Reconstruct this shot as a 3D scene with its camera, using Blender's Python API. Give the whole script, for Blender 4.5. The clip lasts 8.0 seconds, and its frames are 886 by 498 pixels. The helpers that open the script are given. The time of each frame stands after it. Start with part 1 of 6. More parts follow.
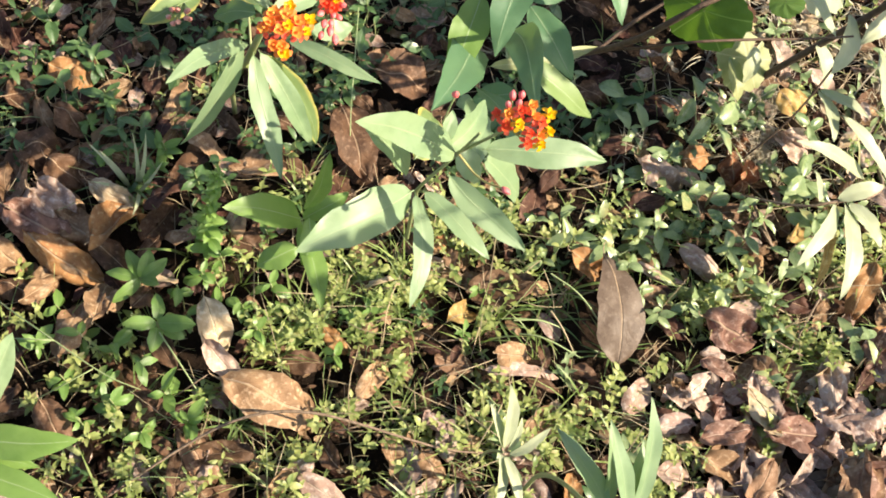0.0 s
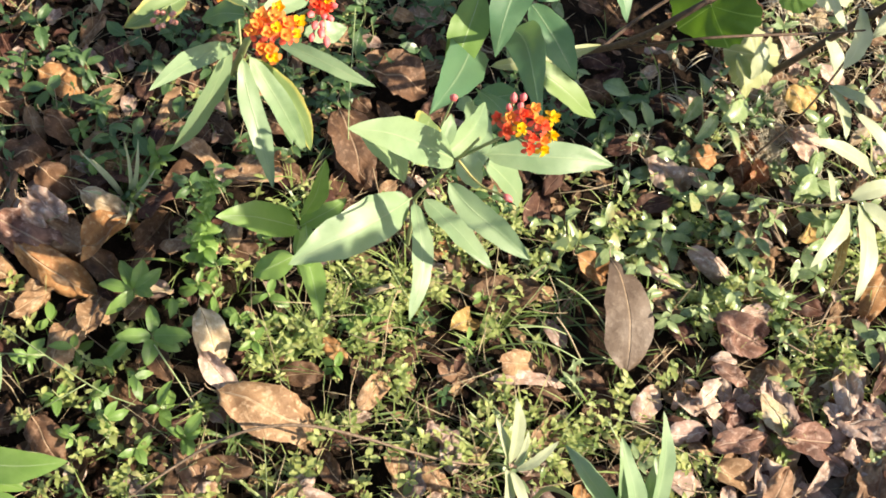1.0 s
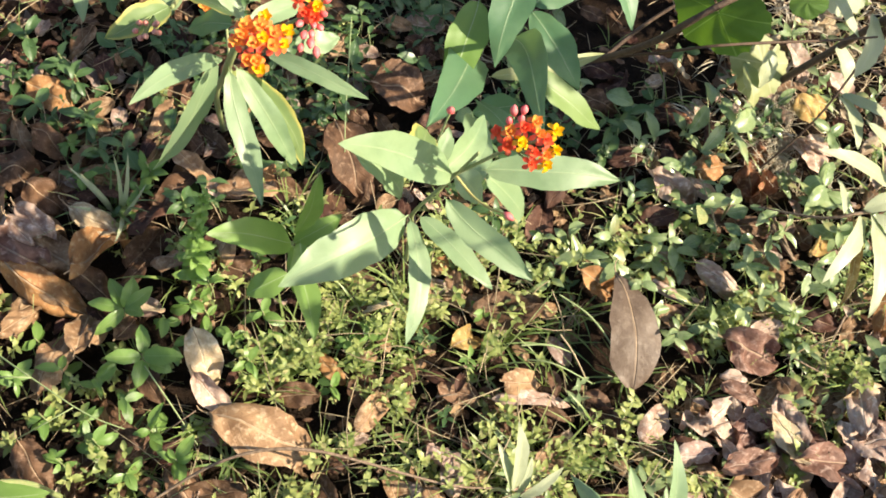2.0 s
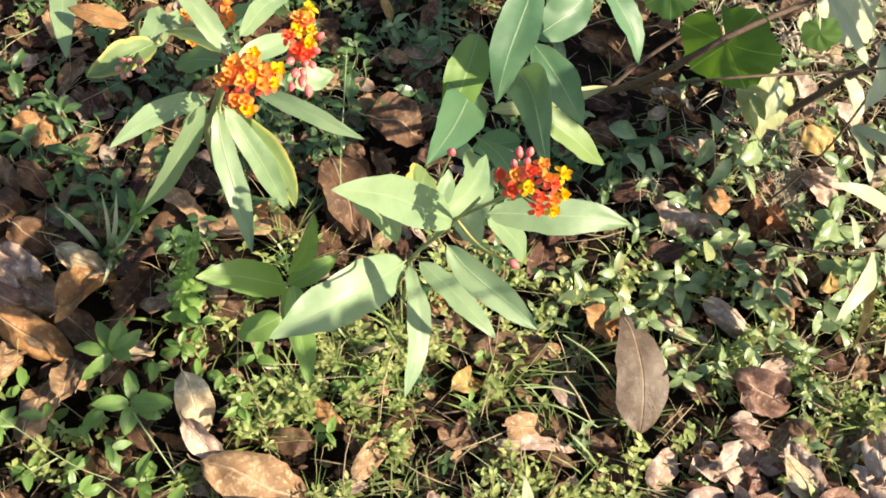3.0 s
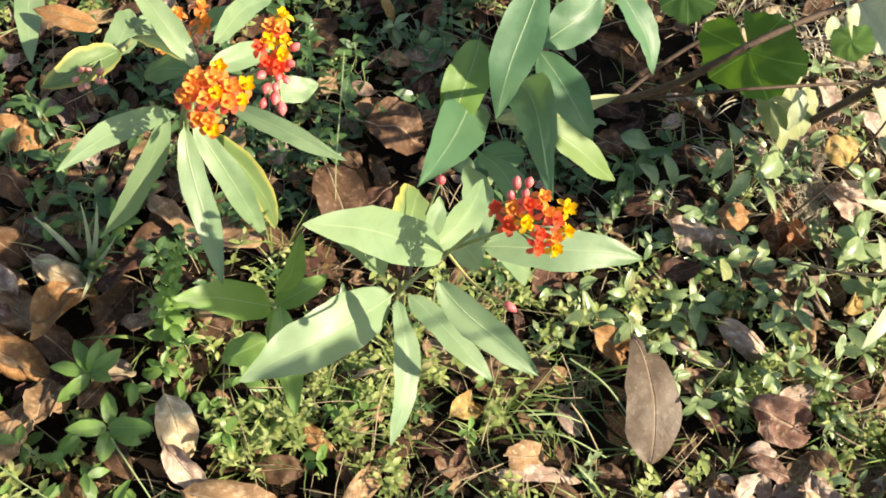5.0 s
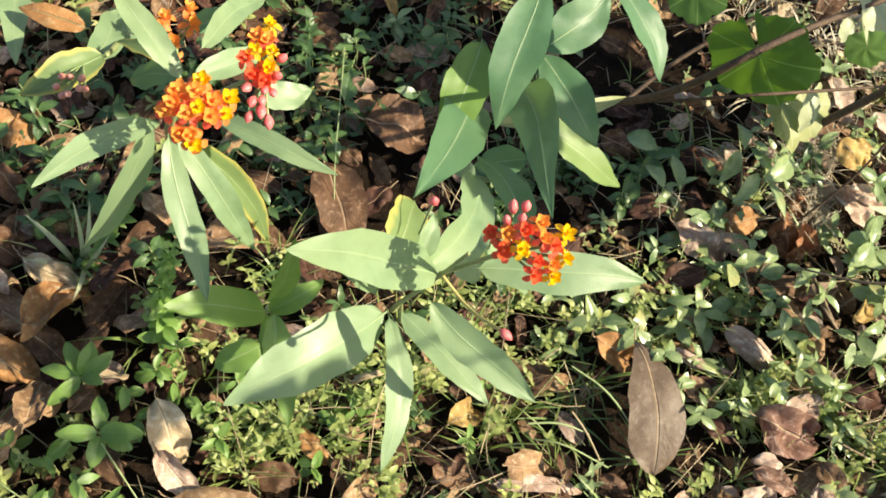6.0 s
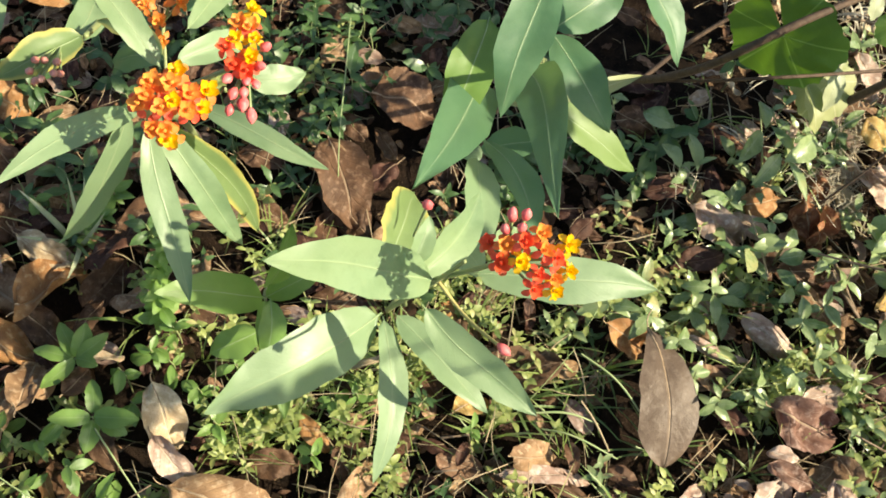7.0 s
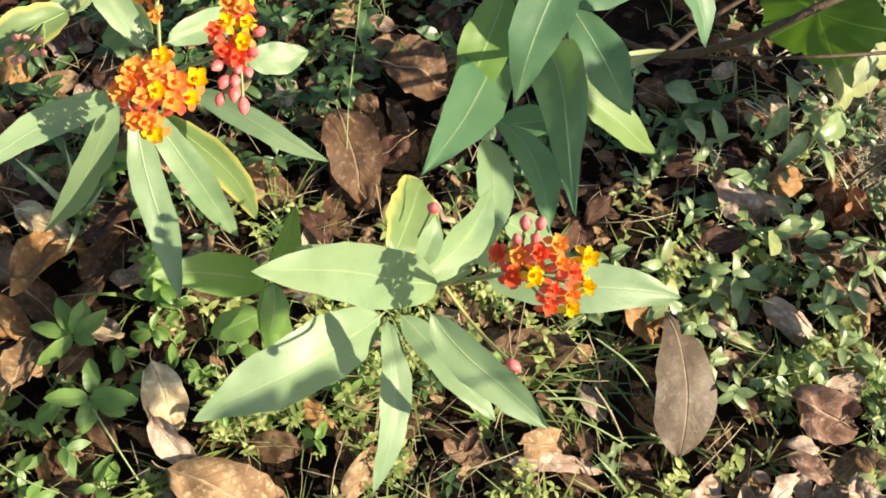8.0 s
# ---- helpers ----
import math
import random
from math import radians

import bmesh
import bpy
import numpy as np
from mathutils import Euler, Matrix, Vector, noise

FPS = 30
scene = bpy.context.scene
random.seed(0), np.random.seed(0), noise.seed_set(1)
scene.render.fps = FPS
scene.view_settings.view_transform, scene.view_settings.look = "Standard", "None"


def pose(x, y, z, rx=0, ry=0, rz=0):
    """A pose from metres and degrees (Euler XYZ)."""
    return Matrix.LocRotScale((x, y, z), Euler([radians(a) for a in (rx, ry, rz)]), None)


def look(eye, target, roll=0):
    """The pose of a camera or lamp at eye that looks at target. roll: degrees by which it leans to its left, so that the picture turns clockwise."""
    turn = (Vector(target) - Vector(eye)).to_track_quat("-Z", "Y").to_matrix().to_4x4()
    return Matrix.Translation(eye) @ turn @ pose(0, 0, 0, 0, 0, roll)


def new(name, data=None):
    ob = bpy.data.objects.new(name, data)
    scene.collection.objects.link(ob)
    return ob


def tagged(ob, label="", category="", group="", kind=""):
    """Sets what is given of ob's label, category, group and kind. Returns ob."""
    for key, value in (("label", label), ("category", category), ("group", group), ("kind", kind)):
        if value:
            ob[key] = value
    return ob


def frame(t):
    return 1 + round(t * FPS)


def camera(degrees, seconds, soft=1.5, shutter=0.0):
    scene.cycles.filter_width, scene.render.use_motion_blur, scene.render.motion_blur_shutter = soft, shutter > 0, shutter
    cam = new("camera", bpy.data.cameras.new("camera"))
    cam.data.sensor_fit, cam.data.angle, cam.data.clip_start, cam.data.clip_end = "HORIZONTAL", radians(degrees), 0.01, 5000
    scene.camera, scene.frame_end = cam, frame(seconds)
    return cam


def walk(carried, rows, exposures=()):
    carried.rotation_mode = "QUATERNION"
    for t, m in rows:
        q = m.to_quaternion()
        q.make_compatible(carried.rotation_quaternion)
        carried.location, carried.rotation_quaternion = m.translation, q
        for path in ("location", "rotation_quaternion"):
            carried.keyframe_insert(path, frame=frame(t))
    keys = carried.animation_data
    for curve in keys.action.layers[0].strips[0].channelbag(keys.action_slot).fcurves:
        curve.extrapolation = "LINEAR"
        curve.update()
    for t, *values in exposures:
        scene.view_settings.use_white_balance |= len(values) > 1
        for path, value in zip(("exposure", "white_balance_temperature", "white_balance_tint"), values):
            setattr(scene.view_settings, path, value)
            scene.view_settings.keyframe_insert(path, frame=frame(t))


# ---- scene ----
cam = camera(41.6, 8.0, soft=1.75)
PATH = [
    (0, (0.027, 0.028, 1.546), (0.174, 0.943, -0.226), 9.7),
    (0.5, (0.032, 0.043, 1.53), (0.171, 0.956, -0.244), 8.9),
    (1, (0.034, 0.057, 1.51), (0.173, 0.971, -0.263), 8.5),
    (2.5, (0.043, 0.106, 1.452), (0.177, 1.052, -0.306), 7.5),
    (3, (0.042, 0.125, 1.433), (0.181, 1.094, -0.311), 7.4),
    (3.5, (0.042, 0.136, 1.413), (0.183, 1.117, -0.325), 7.5),
    (4, (0.047, 0.152, 1.393), (0.184, 1.131, -0.345), 7.3),
    (4.5, (0.056, 0.173, 1.378), (0.182, 1.143, -0.366), 7.0),
    (6, (0.072, 0.229, 1.35), (0.18, 1.166, -0.414), 7.1),
    (6.5, (0.08, 0.25, 1.334), (0.173, 1.163, -0.443), 6.8),
    (7, (0.086, 0.275, 1.318), (0.167, 1.15, -0.478), 6.6),
    (7.5, (0.088, 0.299, 1.301), (0.159, 1.137, -0.513), 6.5),
    (8, (0.091, 0.319, 1.284), (0.15, 1.126, -0.546), 6.4),
]
walk(cam, [(t, look(eye, target, roll)) for t, eye, target, roll in PATH], exposures=[(0, 1.17, 7080, 12), (8, 0.95, 7260, 5)])

# ---- daylight ----
SUN_DIR = Vector((0.72, -0.20, 0.555)).normalized()
SUN_EL = math.asin(SUN_DIR.z)
SUN_ROT = math.atan2(SUN_DIR.x, SUN_DIR.y)
world = bpy.data.worlds.new("sky")
scene.world = world
world.use_nodes = True
wt = world.node_tree
sky = wt.nodes.new("ShaderNodeTexSky")
sky.sky_type, sky.sun_disc, sky.sun_elevation, sky.sun_rotation = "NISHITA", False, SUN_EL, SUN_ROT
wt.links.new(sky.outputs[0], wt.nodes["Background"].inputs[0])
wt.nodes["Background"].inputs[1].default_value = 0.10
sun = new("sun", bpy.data.lights.new("sun", "SUN"))
sun.data.energy, sun.data.angle, sun.data.color = 5.0, radians(0.55), (1.0, 0.92, 0.76)
sun.matrix_world = look(SUN_DIR * 20, (0, 0, 0))


# ---- materials ----
def node_mat(name):
    m = bpy.data.materials.new(name)
    m.use_nodes = True
    nt = m.node_tree
    nt.nodes.clear()
    return m, nt


def mix_rgb(nt, fac, a, b, mode="MIX"):
    n = nt.nodes.new("ShaderNodeMix")
    n.data_type, n.blend_type = "RGBA", mode
    for sock, val in ((n.inputs[0], fac), (n.inputs[6], a), (n.inputs[7], b)):
        if isinstance(val, bpy.types.NodeSocket):
            nt.links.new(val, sock)
        elif isinstance(val, tuple):
            sock.default_value = (*val[:3], 1)
        else:
            sock.default_value = val
    return n.outputs[2]


def calc(nt, op, a, b=0.0, c=0.0):
    n = nt.nodes.new("ShaderNodeMath")
    n.operation = op
    for sock, val in zip(n.inputs, (a, b, c)):
        if isinstance(val, bpy.types.NodeSocket):
            nt.links.new(val, sock)
        else:
            sock.default_value = val
    return n.outputs[0]


def noise_tex(nt, scale, detail=3.0, vector=None, rough=0.55, distort=0.0):
    n = nt.nodes.new("ShaderNodeTexNoise")
    n.inputs["Scale"].default_value, n.inputs["Detail"].default_value = scale, detail
    n.inputs["Roughness"].default_value, n.inputs["Distortion"].default_value = rough, distort
    if vector is not None:
        nt.links.new(vector, n.inputs["Vector"])
    return n.outputs["Fac"]


def remap(nt, value, lo, hi, a=0.0, b=1.0):
    n = nt.nodes.new("ShaderNodeMapRange")
    n.inputs[1].default_value, n.inputs[2].default_value, n.inputs[3].default_value, n.inputs[4].default_value = lo, hi, a, b
    nt.links.new(value, n.inputs[0])
    return n.outputs[0]


def finish(nt, colour, rough, bump=None, bump_d=0.001, through_light=0.0, through_colour=None, spec=0.5):
    p = nt.nodes.new("ShaderNodeBsdfPrincipled")
    p.inputs["Specular IOR Level"].default_value = spec
    out = nt.nodes.new("ShaderNodeOutputMaterial")
    for sock, val in ((p.inputs["Base Color"], colour), (p.inputs["Roughness"], rough)):
        if isinstance(val, bpy.types.NodeSocket):
            nt.links.new(val, sock)
        elif isinstance(val, tuple):
            sock.default_value = (*val, 1)
        else:
            sock.default_value = val
    if bump is not None:
        b = nt.nodes.new("ShaderNodeBump")
        b.inputs["Distance"].default_value, b.inputs["Strength"].default_value = bump_d, 1.0
        nt.links.new(bump, b.inputs["Height"])
        nt.links.new(b.outputs[0], p.inputs["Normal"])
    if through_light > 0:
        tr = nt.nodes.new("ShaderNodeBsdfTranslucent")
        src = through_colour if through_colour is not None else colour
        if isinstance(src, bpy.types.NodeSocket):
            nt.links.new(src, tr.inputs[0])
        else:
            tr.inputs[0].default_value = (*src, 1)
        mx = nt.nodes.new("ShaderNodeMixShader")
        mx.inputs[0].default_value = through_light
        nt.links.new(p.outputs[0], mx.inputs[1])
        nt.links.new(tr.outputs[0], mx.inputs[2])
        nt.links.new(mx.outputs[0], out.inputs[0])
    else:
        nt.links.new(p.outputs[0], out.inputs[0])


def leaf_mat(name, deep, light, rib, yellow=None, rough=0.42, through_light=0.3, glow=(0.25, 0.42, 0.05), island=False, veins=15.0, patch=0.0, ribs=0.10, mid=0.55, spec=0.5):
    """A living leaf: UV x runs from stalk to tip, UV y across, with the midrib in the middle."""
    m, nt = node_mat(name)
    uv = nt.nodes.new("ShaderNodeUVMap").outputs[0]
    sep = nt.nodes.new("ShaderNodeSeparateXYZ")
    nt.links.new(uv, sep.inputs[0])
    u, v = sep.outputs[0], sep.outputs[1]
    off = calc(nt, "ABSOLUTE", calc(nt, "SUBTRACT", v, 0.5))
    ribmask = remap(nt, off, 0.010, 0.036, 1.0, 0.0)
    wave = calc(nt, "SINE", calc(nt, "MULTIPLY", calc(nt, "SUBTRACT", u, calc(nt, "MULTIPLY", off, 0.35)), veins * 6.283))
    sidev = remap(nt, wave, 0.86, 1.0, 0.0, 1.0)
    geo = nt.nodes.new("ShaderNodeTexCoord").outputs["Object"]
    coarse, fine = noise_tex(nt, 38.0, 3.0, geo), noise_tex(nt, 700.0, 2.0, geo)
    if island:
        rnd = nt.nodes.new("ShaderNodeNewGeometry").outputs["Random Per Island"]
    else:
        rnd = nt.nodes.new("ShaderNodeObjectInfo").outputs["Random"]
    blotch, broad = noise_tex(nt, 130.0, 4.0, geo), noise_tex(nt, 13.0, 2.0, geo)
    col = mix_rgb(nt, remap(nt, coarse, 0.36, 0.64), deep, light)
    col = mix_rgb(nt, remap(nt, blotch, 0.5, 0.75, 0.0, 0.35), col, tuple(0.75 * c for c in deep))
    col = mix_rgb(nt, remap(nt, broad, 0.42, 0.66, 0.0, 0.55), col, (light[0] * 1.16, light[1] * 1.08, light[2] * 0.95))
    col = mix_rgb(nt, calc(nt, "MULTIPLY", remap(nt, rnd, 0.0, 1.0, 0.0, 0.7), 1.0), col, light)
    if yellow:
        edge = calc(nt, "ADD", off, calc(nt, "MULTIPLY", coarse, 0.35))
        if patch:
            col = mix_rgb(nt, remap(nt, edge, 0.48 - patch, 0.62 - patch, 0.0, 1.0), col, yellow)
        else:
            col = mix_rgb(nt, remap(nt, calc(nt, "MULTIPLY", rnd, calc(nt, "ADD", coarse, 0.5)), 0.85, 1.1, 0.0, 0.85), col, yellow)
    col = mix_rgb(nt, calc(nt, "MULTIPLY", sidev, ribs), col, rib)
    col = mix_rgb(nt, calc(nt, "MULTIPLY", ribmask, mid), col, rib)
    col = mix_rgb(nt, calc(nt, "MULTIPLY", remap(nt, fine, 0.62, 0.75), 0.25), col, tuple(c * 0.6 for c in deep))
    hgt = calc(nt, "ADD", calc(nt, "MULTIPLY", fine, 0.15), calc(nt, "ADD", calc(nt, "MULTIPLY", sidev, -1.2 * ribs), calc(nt, "MULTIPLY", ribmask, -0.2)))
    finish(nt, col, remap(nt, coarse, 0.3, 0.7, rough - 0.07, rough + 0.1), hgt, 0.0006, through_light, mix_rgb(nt, 0.6, col, glow), spec)
    return m


def dead_mat(name, base, dark, pale, rough=0.6, veins=0.16):
    """A dry leaf: blotched, with a midrib and side veins."""
    m, nt = node_mat(name)
    uv = nt.nodes.new("ShaderNodeUVMap").outputs[0]
    sep = nt.nodes.new("ShaderNodeSeparateXYZ")
    nt.links.new(uv, sep.inputs[0])
    u, v = sep.outputs[0], sep.outputs[1]
    off = calc(nt, "ABSOLUTE", calc(nt, "SUBTRACT", v, 0.5))
    ribmask = remap(nt, off, 0.014, 0.035, 1.0, 0.0)
    geo = nt.nodes.new("ShaderNodeTexCoord").outputs["Object"]
    wave = calc(nt, "SINE", calc(nt, "MULTIPLY", calc(nt, "SUBTRACT", u, calc(nt, "MULTIPLY", off, 0.5)), 11.0 * 6.283))
    sidev = remap(nt, wave, 0.8, 1.0, 0.0, 1.0)
    coarse, mid, fine = noise_tex(nt, 30.0, 4.0, geo, 0.6, 0.6), noise_tex(nt, 120.0, 4.0, geo), noise_tex(nt, 600.0, 3.0, geo)
    rnd = nt.nodes.new("ShaderNodeObjectInfo").outputs["Random"]
    isl = nt.nodes.new("ShaderNodeNewGeometry").outputs["Random Per Island"]
    col = mix_rgb(nt, remap(nt, coarse, 0.35, 0.68), dark, base)
    col = mix_rgb(nt, remap(nt, mid, 0.52, 0.7, 0.0, 0.75), col, pale)
    col = mix_rgb(nt, calc(nt, "MULTIPLY", remap(nt, fine, 0.58, 0.7), 0.5), col, tuple(c * 0.45 for c in dark))
    col = mix_rgb(nt, calc(nt, "MULTIPLY", sidev, veins), col, tuple(c * 0.7 for c in base))
    col = mix_rgb(nt, calc(nt, "MULTIPLY", ribmask, 0.6), col, pale)
    tint = calc(nt, "ADD", 0.72, calc(nt, "MULTIPLY", calc(nt, "ADD", rnd, isl), 0.28))
    hsv = nt.nodes.new("ShaderNodeHueSaturation")
    nt.links.new(col, hsv.inputs["Color"])
    nt.links.new(tint, hsv.inputs["Value"])
    nt.links.new(remap(nt, isl, 0.0, 1.0, 0.492, 0.508), hsv.inputs["Hue"])
    col = hsv.outputs[0]
    hgt = calc(nt, "ADD", calc(nt, "MULTIPLY", mid, 0.7), calc(nt, "ADD", calc(nt, "MULTIPLY", fine, 0.3), calc(nt, "ADD", calc(nt, "MULTIPLY", sidev, 1.4 * veins), ribmask)))
    finish(nt, col, rough, hgt, 0.0012, 0.12, None, 0.22)
    return m


def plain_mat(name, a, b, scale=200.0, rough=0.55, bump_d=0.0005, through_light=0.0, island=False):
    m, nt = node_mat(name)
    geo = nt.nodes.new("ShaderNodeTexCoord").outputs["Object"]
    n1, n2 = noise_tex(nt, scale, 4.0, geo), noise_tex(nt, scale * 4, 2.0, geo)
    col = mix_rgb(nt, remap(nt, n1, 0.35, 0.65), a, b)
    if island:
        rnd = nt.nodes.new("ShaderNodeNewGeometry").outputs["Random Per Island"]
        col = mix_rgb(nt, calc(nt, "MULTIPLY", rnd, 0.6), col, tuple(0.45 * c for c in a))
    finish(nt, col, rough, calc(nt, "ADD", n1, calc(nt, "MULTIPLY", n2, 0.4)), bump_d, through_light)
    return m


def soil_mat():
    m, nt = node_mat("soil")
    geo = nt.nodes.new("ShaderNodeTexCoord").outputs["Object"]
    big, mid, fine = noise_tex(nt, 7.0, 4.0, geo), noise_tex(nt, 60.0, 5.0, geo, 0.65), noise_tex(nt, 420.0, 4.0, geo, 0.7)
    # Browns taken down to near black: crevice shade is part of this colour.
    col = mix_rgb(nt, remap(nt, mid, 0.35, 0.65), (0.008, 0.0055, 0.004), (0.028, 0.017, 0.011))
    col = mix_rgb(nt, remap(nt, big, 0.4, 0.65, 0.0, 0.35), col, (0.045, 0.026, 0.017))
    col = mix_rgb(nt, remap(nt, fine, 0.6, 0.72, 0.0, 0.8), col, (0.15, 0.10, 0.06))
    hgt = calc(nt, "ADD", mid, calc(nt, "MULTIPLY", fine, 0.4))
    finish(nt, col, 0.9, hgt, 0.012, 0.0, None, 0.1)
    return m


MILK = leaf_mat("milkweed_leaf", (0.178, 0.276, 0.142), (0.258, 0.366, 0.200), (0.42, 0.49, 0.30), rough=0.44, spec=0.6, through_light=0.34, glow=(0.24, 0.38, 0.08), ribs=0.03, mid=0.22)
MILK_YELLOW = leaf_mat("milkweed_leaf_yellowing", (0.14, 0.22, 0.085), (0.20, 0.285, 0.115), (0.40, 0.44, 0.22), yellow=(0.52, 0.46, 0.13), patch=-0.02, through_light=0.34, ribs=0.03, mid=0.22)
MILK_LIME = leaf_mat("milkweed_leaf_lime", (0.145, 0.235, 0.070), (0.205, 0.295, 0.105), (0.40, 0.46, 0.24), rough=0.44, through_light=0.34, glow=(0.26, 0.40, 0.06), ribs=0.03, mid=0.22)
# Darker copy of the milkweed green, with half shade mixed into its colour.
MILK_SHADE = leaf_mat("milkweed_leaf_shade_tint", (0.070, 0.168, 0.088), (0.115, 0.228, 0.120), (0.34, 0.43, 0.28), rough=0.45, through_light=0.34, glow=(0.25, 0.42, 0.05), ribs=0.03, mid=0.22)
PALE = leaf_mat("pale_leaf", (0.33, 0.36, 0.22), (0.42, 0.45, 0.30), (0.52, 0.52, 0.38), rough=0.45, through_light=0.25)
PALE_YELLOW = leaf_mat("pale_yellow_leaf", (0.22, 0.25, 0.10), (0.32, 0.34, 0.16), (0.55, 0.52, 0.33), rough=0.5, through_light=0.3, ribs=0.05)
LOBED = leaf_mat("lobed_leaf", (0.037, 0.095, 0.023), (0.058, 0.132, 0.032), (0.20, 0.32, 0.10), rough=0.5, through_light=0.38, glow=(0.24, 0.46, 0.02), veins=5.0, ribs=0.05, mid=0.9)
YOUNG = leaf_mat("young_leaf", (0.105, 0.215, 0.045), (0.185, 0.305, 0.080), (0.28, 0.38, 0.16), rough=0.38, through_light=0.36, glow=(0.3, 0.5, 0.05), veins=7.0, ribs=0.05)
SPRIG = leaf_mat("sprig_leaf", (0.150, 0.270, 0.060), (0.250, 0.390, 0.100), (0.34, 0.46, 0.18), rough=0.4, through_light=0.36, glow=(0.3, 0.5, 0.05), veins=5.0)
WEED = leaf_mat("weed_leaf", (0.090, 0.165, 0.035), (0.405, 0.445, 0.150), (0.40, 0.43, 0.22), yellow=(0.60, 0.50, 0.25), rough=0.42, through_light=0.35, island=True, veins=5.0)
BROAD = leaf_mat("broad_weed_leaf", (0.046, 0.110, 0.036), (0.300, 0.380, 0.180), (0.34, 0.40, 0.25), yellow=(0.42, 0.37, 0.15), rough=0.27, through_light=0.26, glow=(0.24, 0.40, 0.09), island=True, veins=6.0)
# Two darkened oval-leaf greens: the shade at the back is put into the colour.
DARKW = leaf_mat("weed_leaf_shade_tint", (0.042, 0.095, 0.032), (0.078, 0.145, 0.050), (0.14, 0.22, 0.12), rough=0.36, through_light=0.25, island=True, veins=6.0)
DARK_LEAF = leaf_mat("weed_leaf_shade_tint_big", (0.042, 0.095, 0.032), (0.078, 0.145, 0.050), (0.14, 0.22, 0.12), rough=0.36, through_light=0.25, veins=6.0)
BROAD_LEAF = leaf_mat("broad_weed_leaf_big", (0.046, 0.110, 0.036), (0.300, 0.380, 0.180), (0.34, 0.40, 0.25), yellow=(0.42, 0.37, 0.15), rough=0.27, through_light=0.26, glow=(0.24, 0.40, 0.09), veins=6.0)
GRASS = leaf_mat("grass_blade", (0.110, 0.215, 0.045), (0.300, 0.370, 0.120), (0.34, 0.40, 0.18), yellow=(0.54, 0.46, 0.24), rough=0.4, through_light=0.35, island=True, veins=1.0)
GRASS_BLADE = leaf_mat("grass_blade_big", (0.110, 0.190, 0.050), (0.190, 0.270, 0.095), (0.30, 0.38, 0.17), yellow=(0.46, 0.40, 0.18), rough=0.4, through_light=0.3, veins=1.0)
DRY_BLADE = plain_mat("dry_blade", (0.62, 0.55, 0.42), (0.48, 0.40, 0.28), 150.0, 0.55, 0.0004, 0.15, True)
STRAW = plain_mat("straw", (0.46, 0.36, 0.22), (0.34, 0.24, 0.14), 150.0, 0.6, 0.0004, 0.0, True)
TWIG = plain_mat("twig_bark", (0.13, 0.085, 0.055), (0.26, 0.18, 0.12), 180.0, 0.75, 0.0010)
BRANCH = plain_mat("branch_bark", (0.055, 0.031, 0.019), (0.10, 0.060, 0.036), 120.0, 0.75, 0.0015)
RIB = plain_mat("leaf_midrib", (0.27, 0.36, 0.18), (0.32, 0.40, 0.21), 120.0, 0.5, 0.0002)
DRY_RIB = plain_mat("dry_midrib", (0.30, 0.20, 0.12), (0.42, 0.30, 0.19), 120.0, 0.65, 0.0003)
STEM = plain_mat("green_stem", (0.22, 0.28, 0.11), (0.27, 0.28, 0.13), 90.0, 0.5, 0.0003)
YELLOW_STALK = plain_mat("yellow_stalk", (0.46, 0.40, 0.15), (0.40, 0.33, 0.12), 90.0, 0.5, 0.0003)
STALK = plain_mat("pale_green_stalk", (0.22, 0.30, 0.12), (0.30, 0.34, 0.16), 90.0, 0.5, 0.0003)
PETAL_OR = plain_mat("petal_orange", (0.92, 0.215, 0.055), (0.94, 0.34, 0.085), 160.0, 0.5, 0.0002, 0.4)
PETAL_RED = plain_mat("petal_red", (0.92, 0.105, 0.060), (0.94, 0.19, 0.105), 160.0, 0.5, 0.0002, 0.4)
CROWN_OR = plain_mat("crown_orange", (0.93, 0.32, 0.07), (0.94, 0.46, 0.09), 160.0, 0.45, 0.0002, 0.35)
CROWN_YE = plain_mat("crown_yellow", (0.93, 0.64, 0.015), (0.93, 0.55, 0.015), 160.0, 0.45, 0.0002, 0.35)
BUD = plain_mat("bud_skin", (0.80, 0.12, 0.13), (0.86, 0.25, 0.24), 160.0, 0.45, 0.0002, 0.15)
BUD_SALMON = plain_mat("bud_skin_salmon", (0.66, 0.20, 0.15), (0.74, 0.36, 0.28), 160.0, 0.5, 0.0003, 0.15)
CROWN_RED = plain_mat("crown_red", (0.88, 0.10, 0.05), (0.90, 0.17, 0.06), 160.0, 0.45, 0.0002, 0.35)
PETAL_YE = plain_mat("petal_yellow", (0.92, 0.52, 0.03), (0.92, 0.62, 0.03), 160.0, 0.5, 0.0002, 0.4)
SOIL = soil_mat()
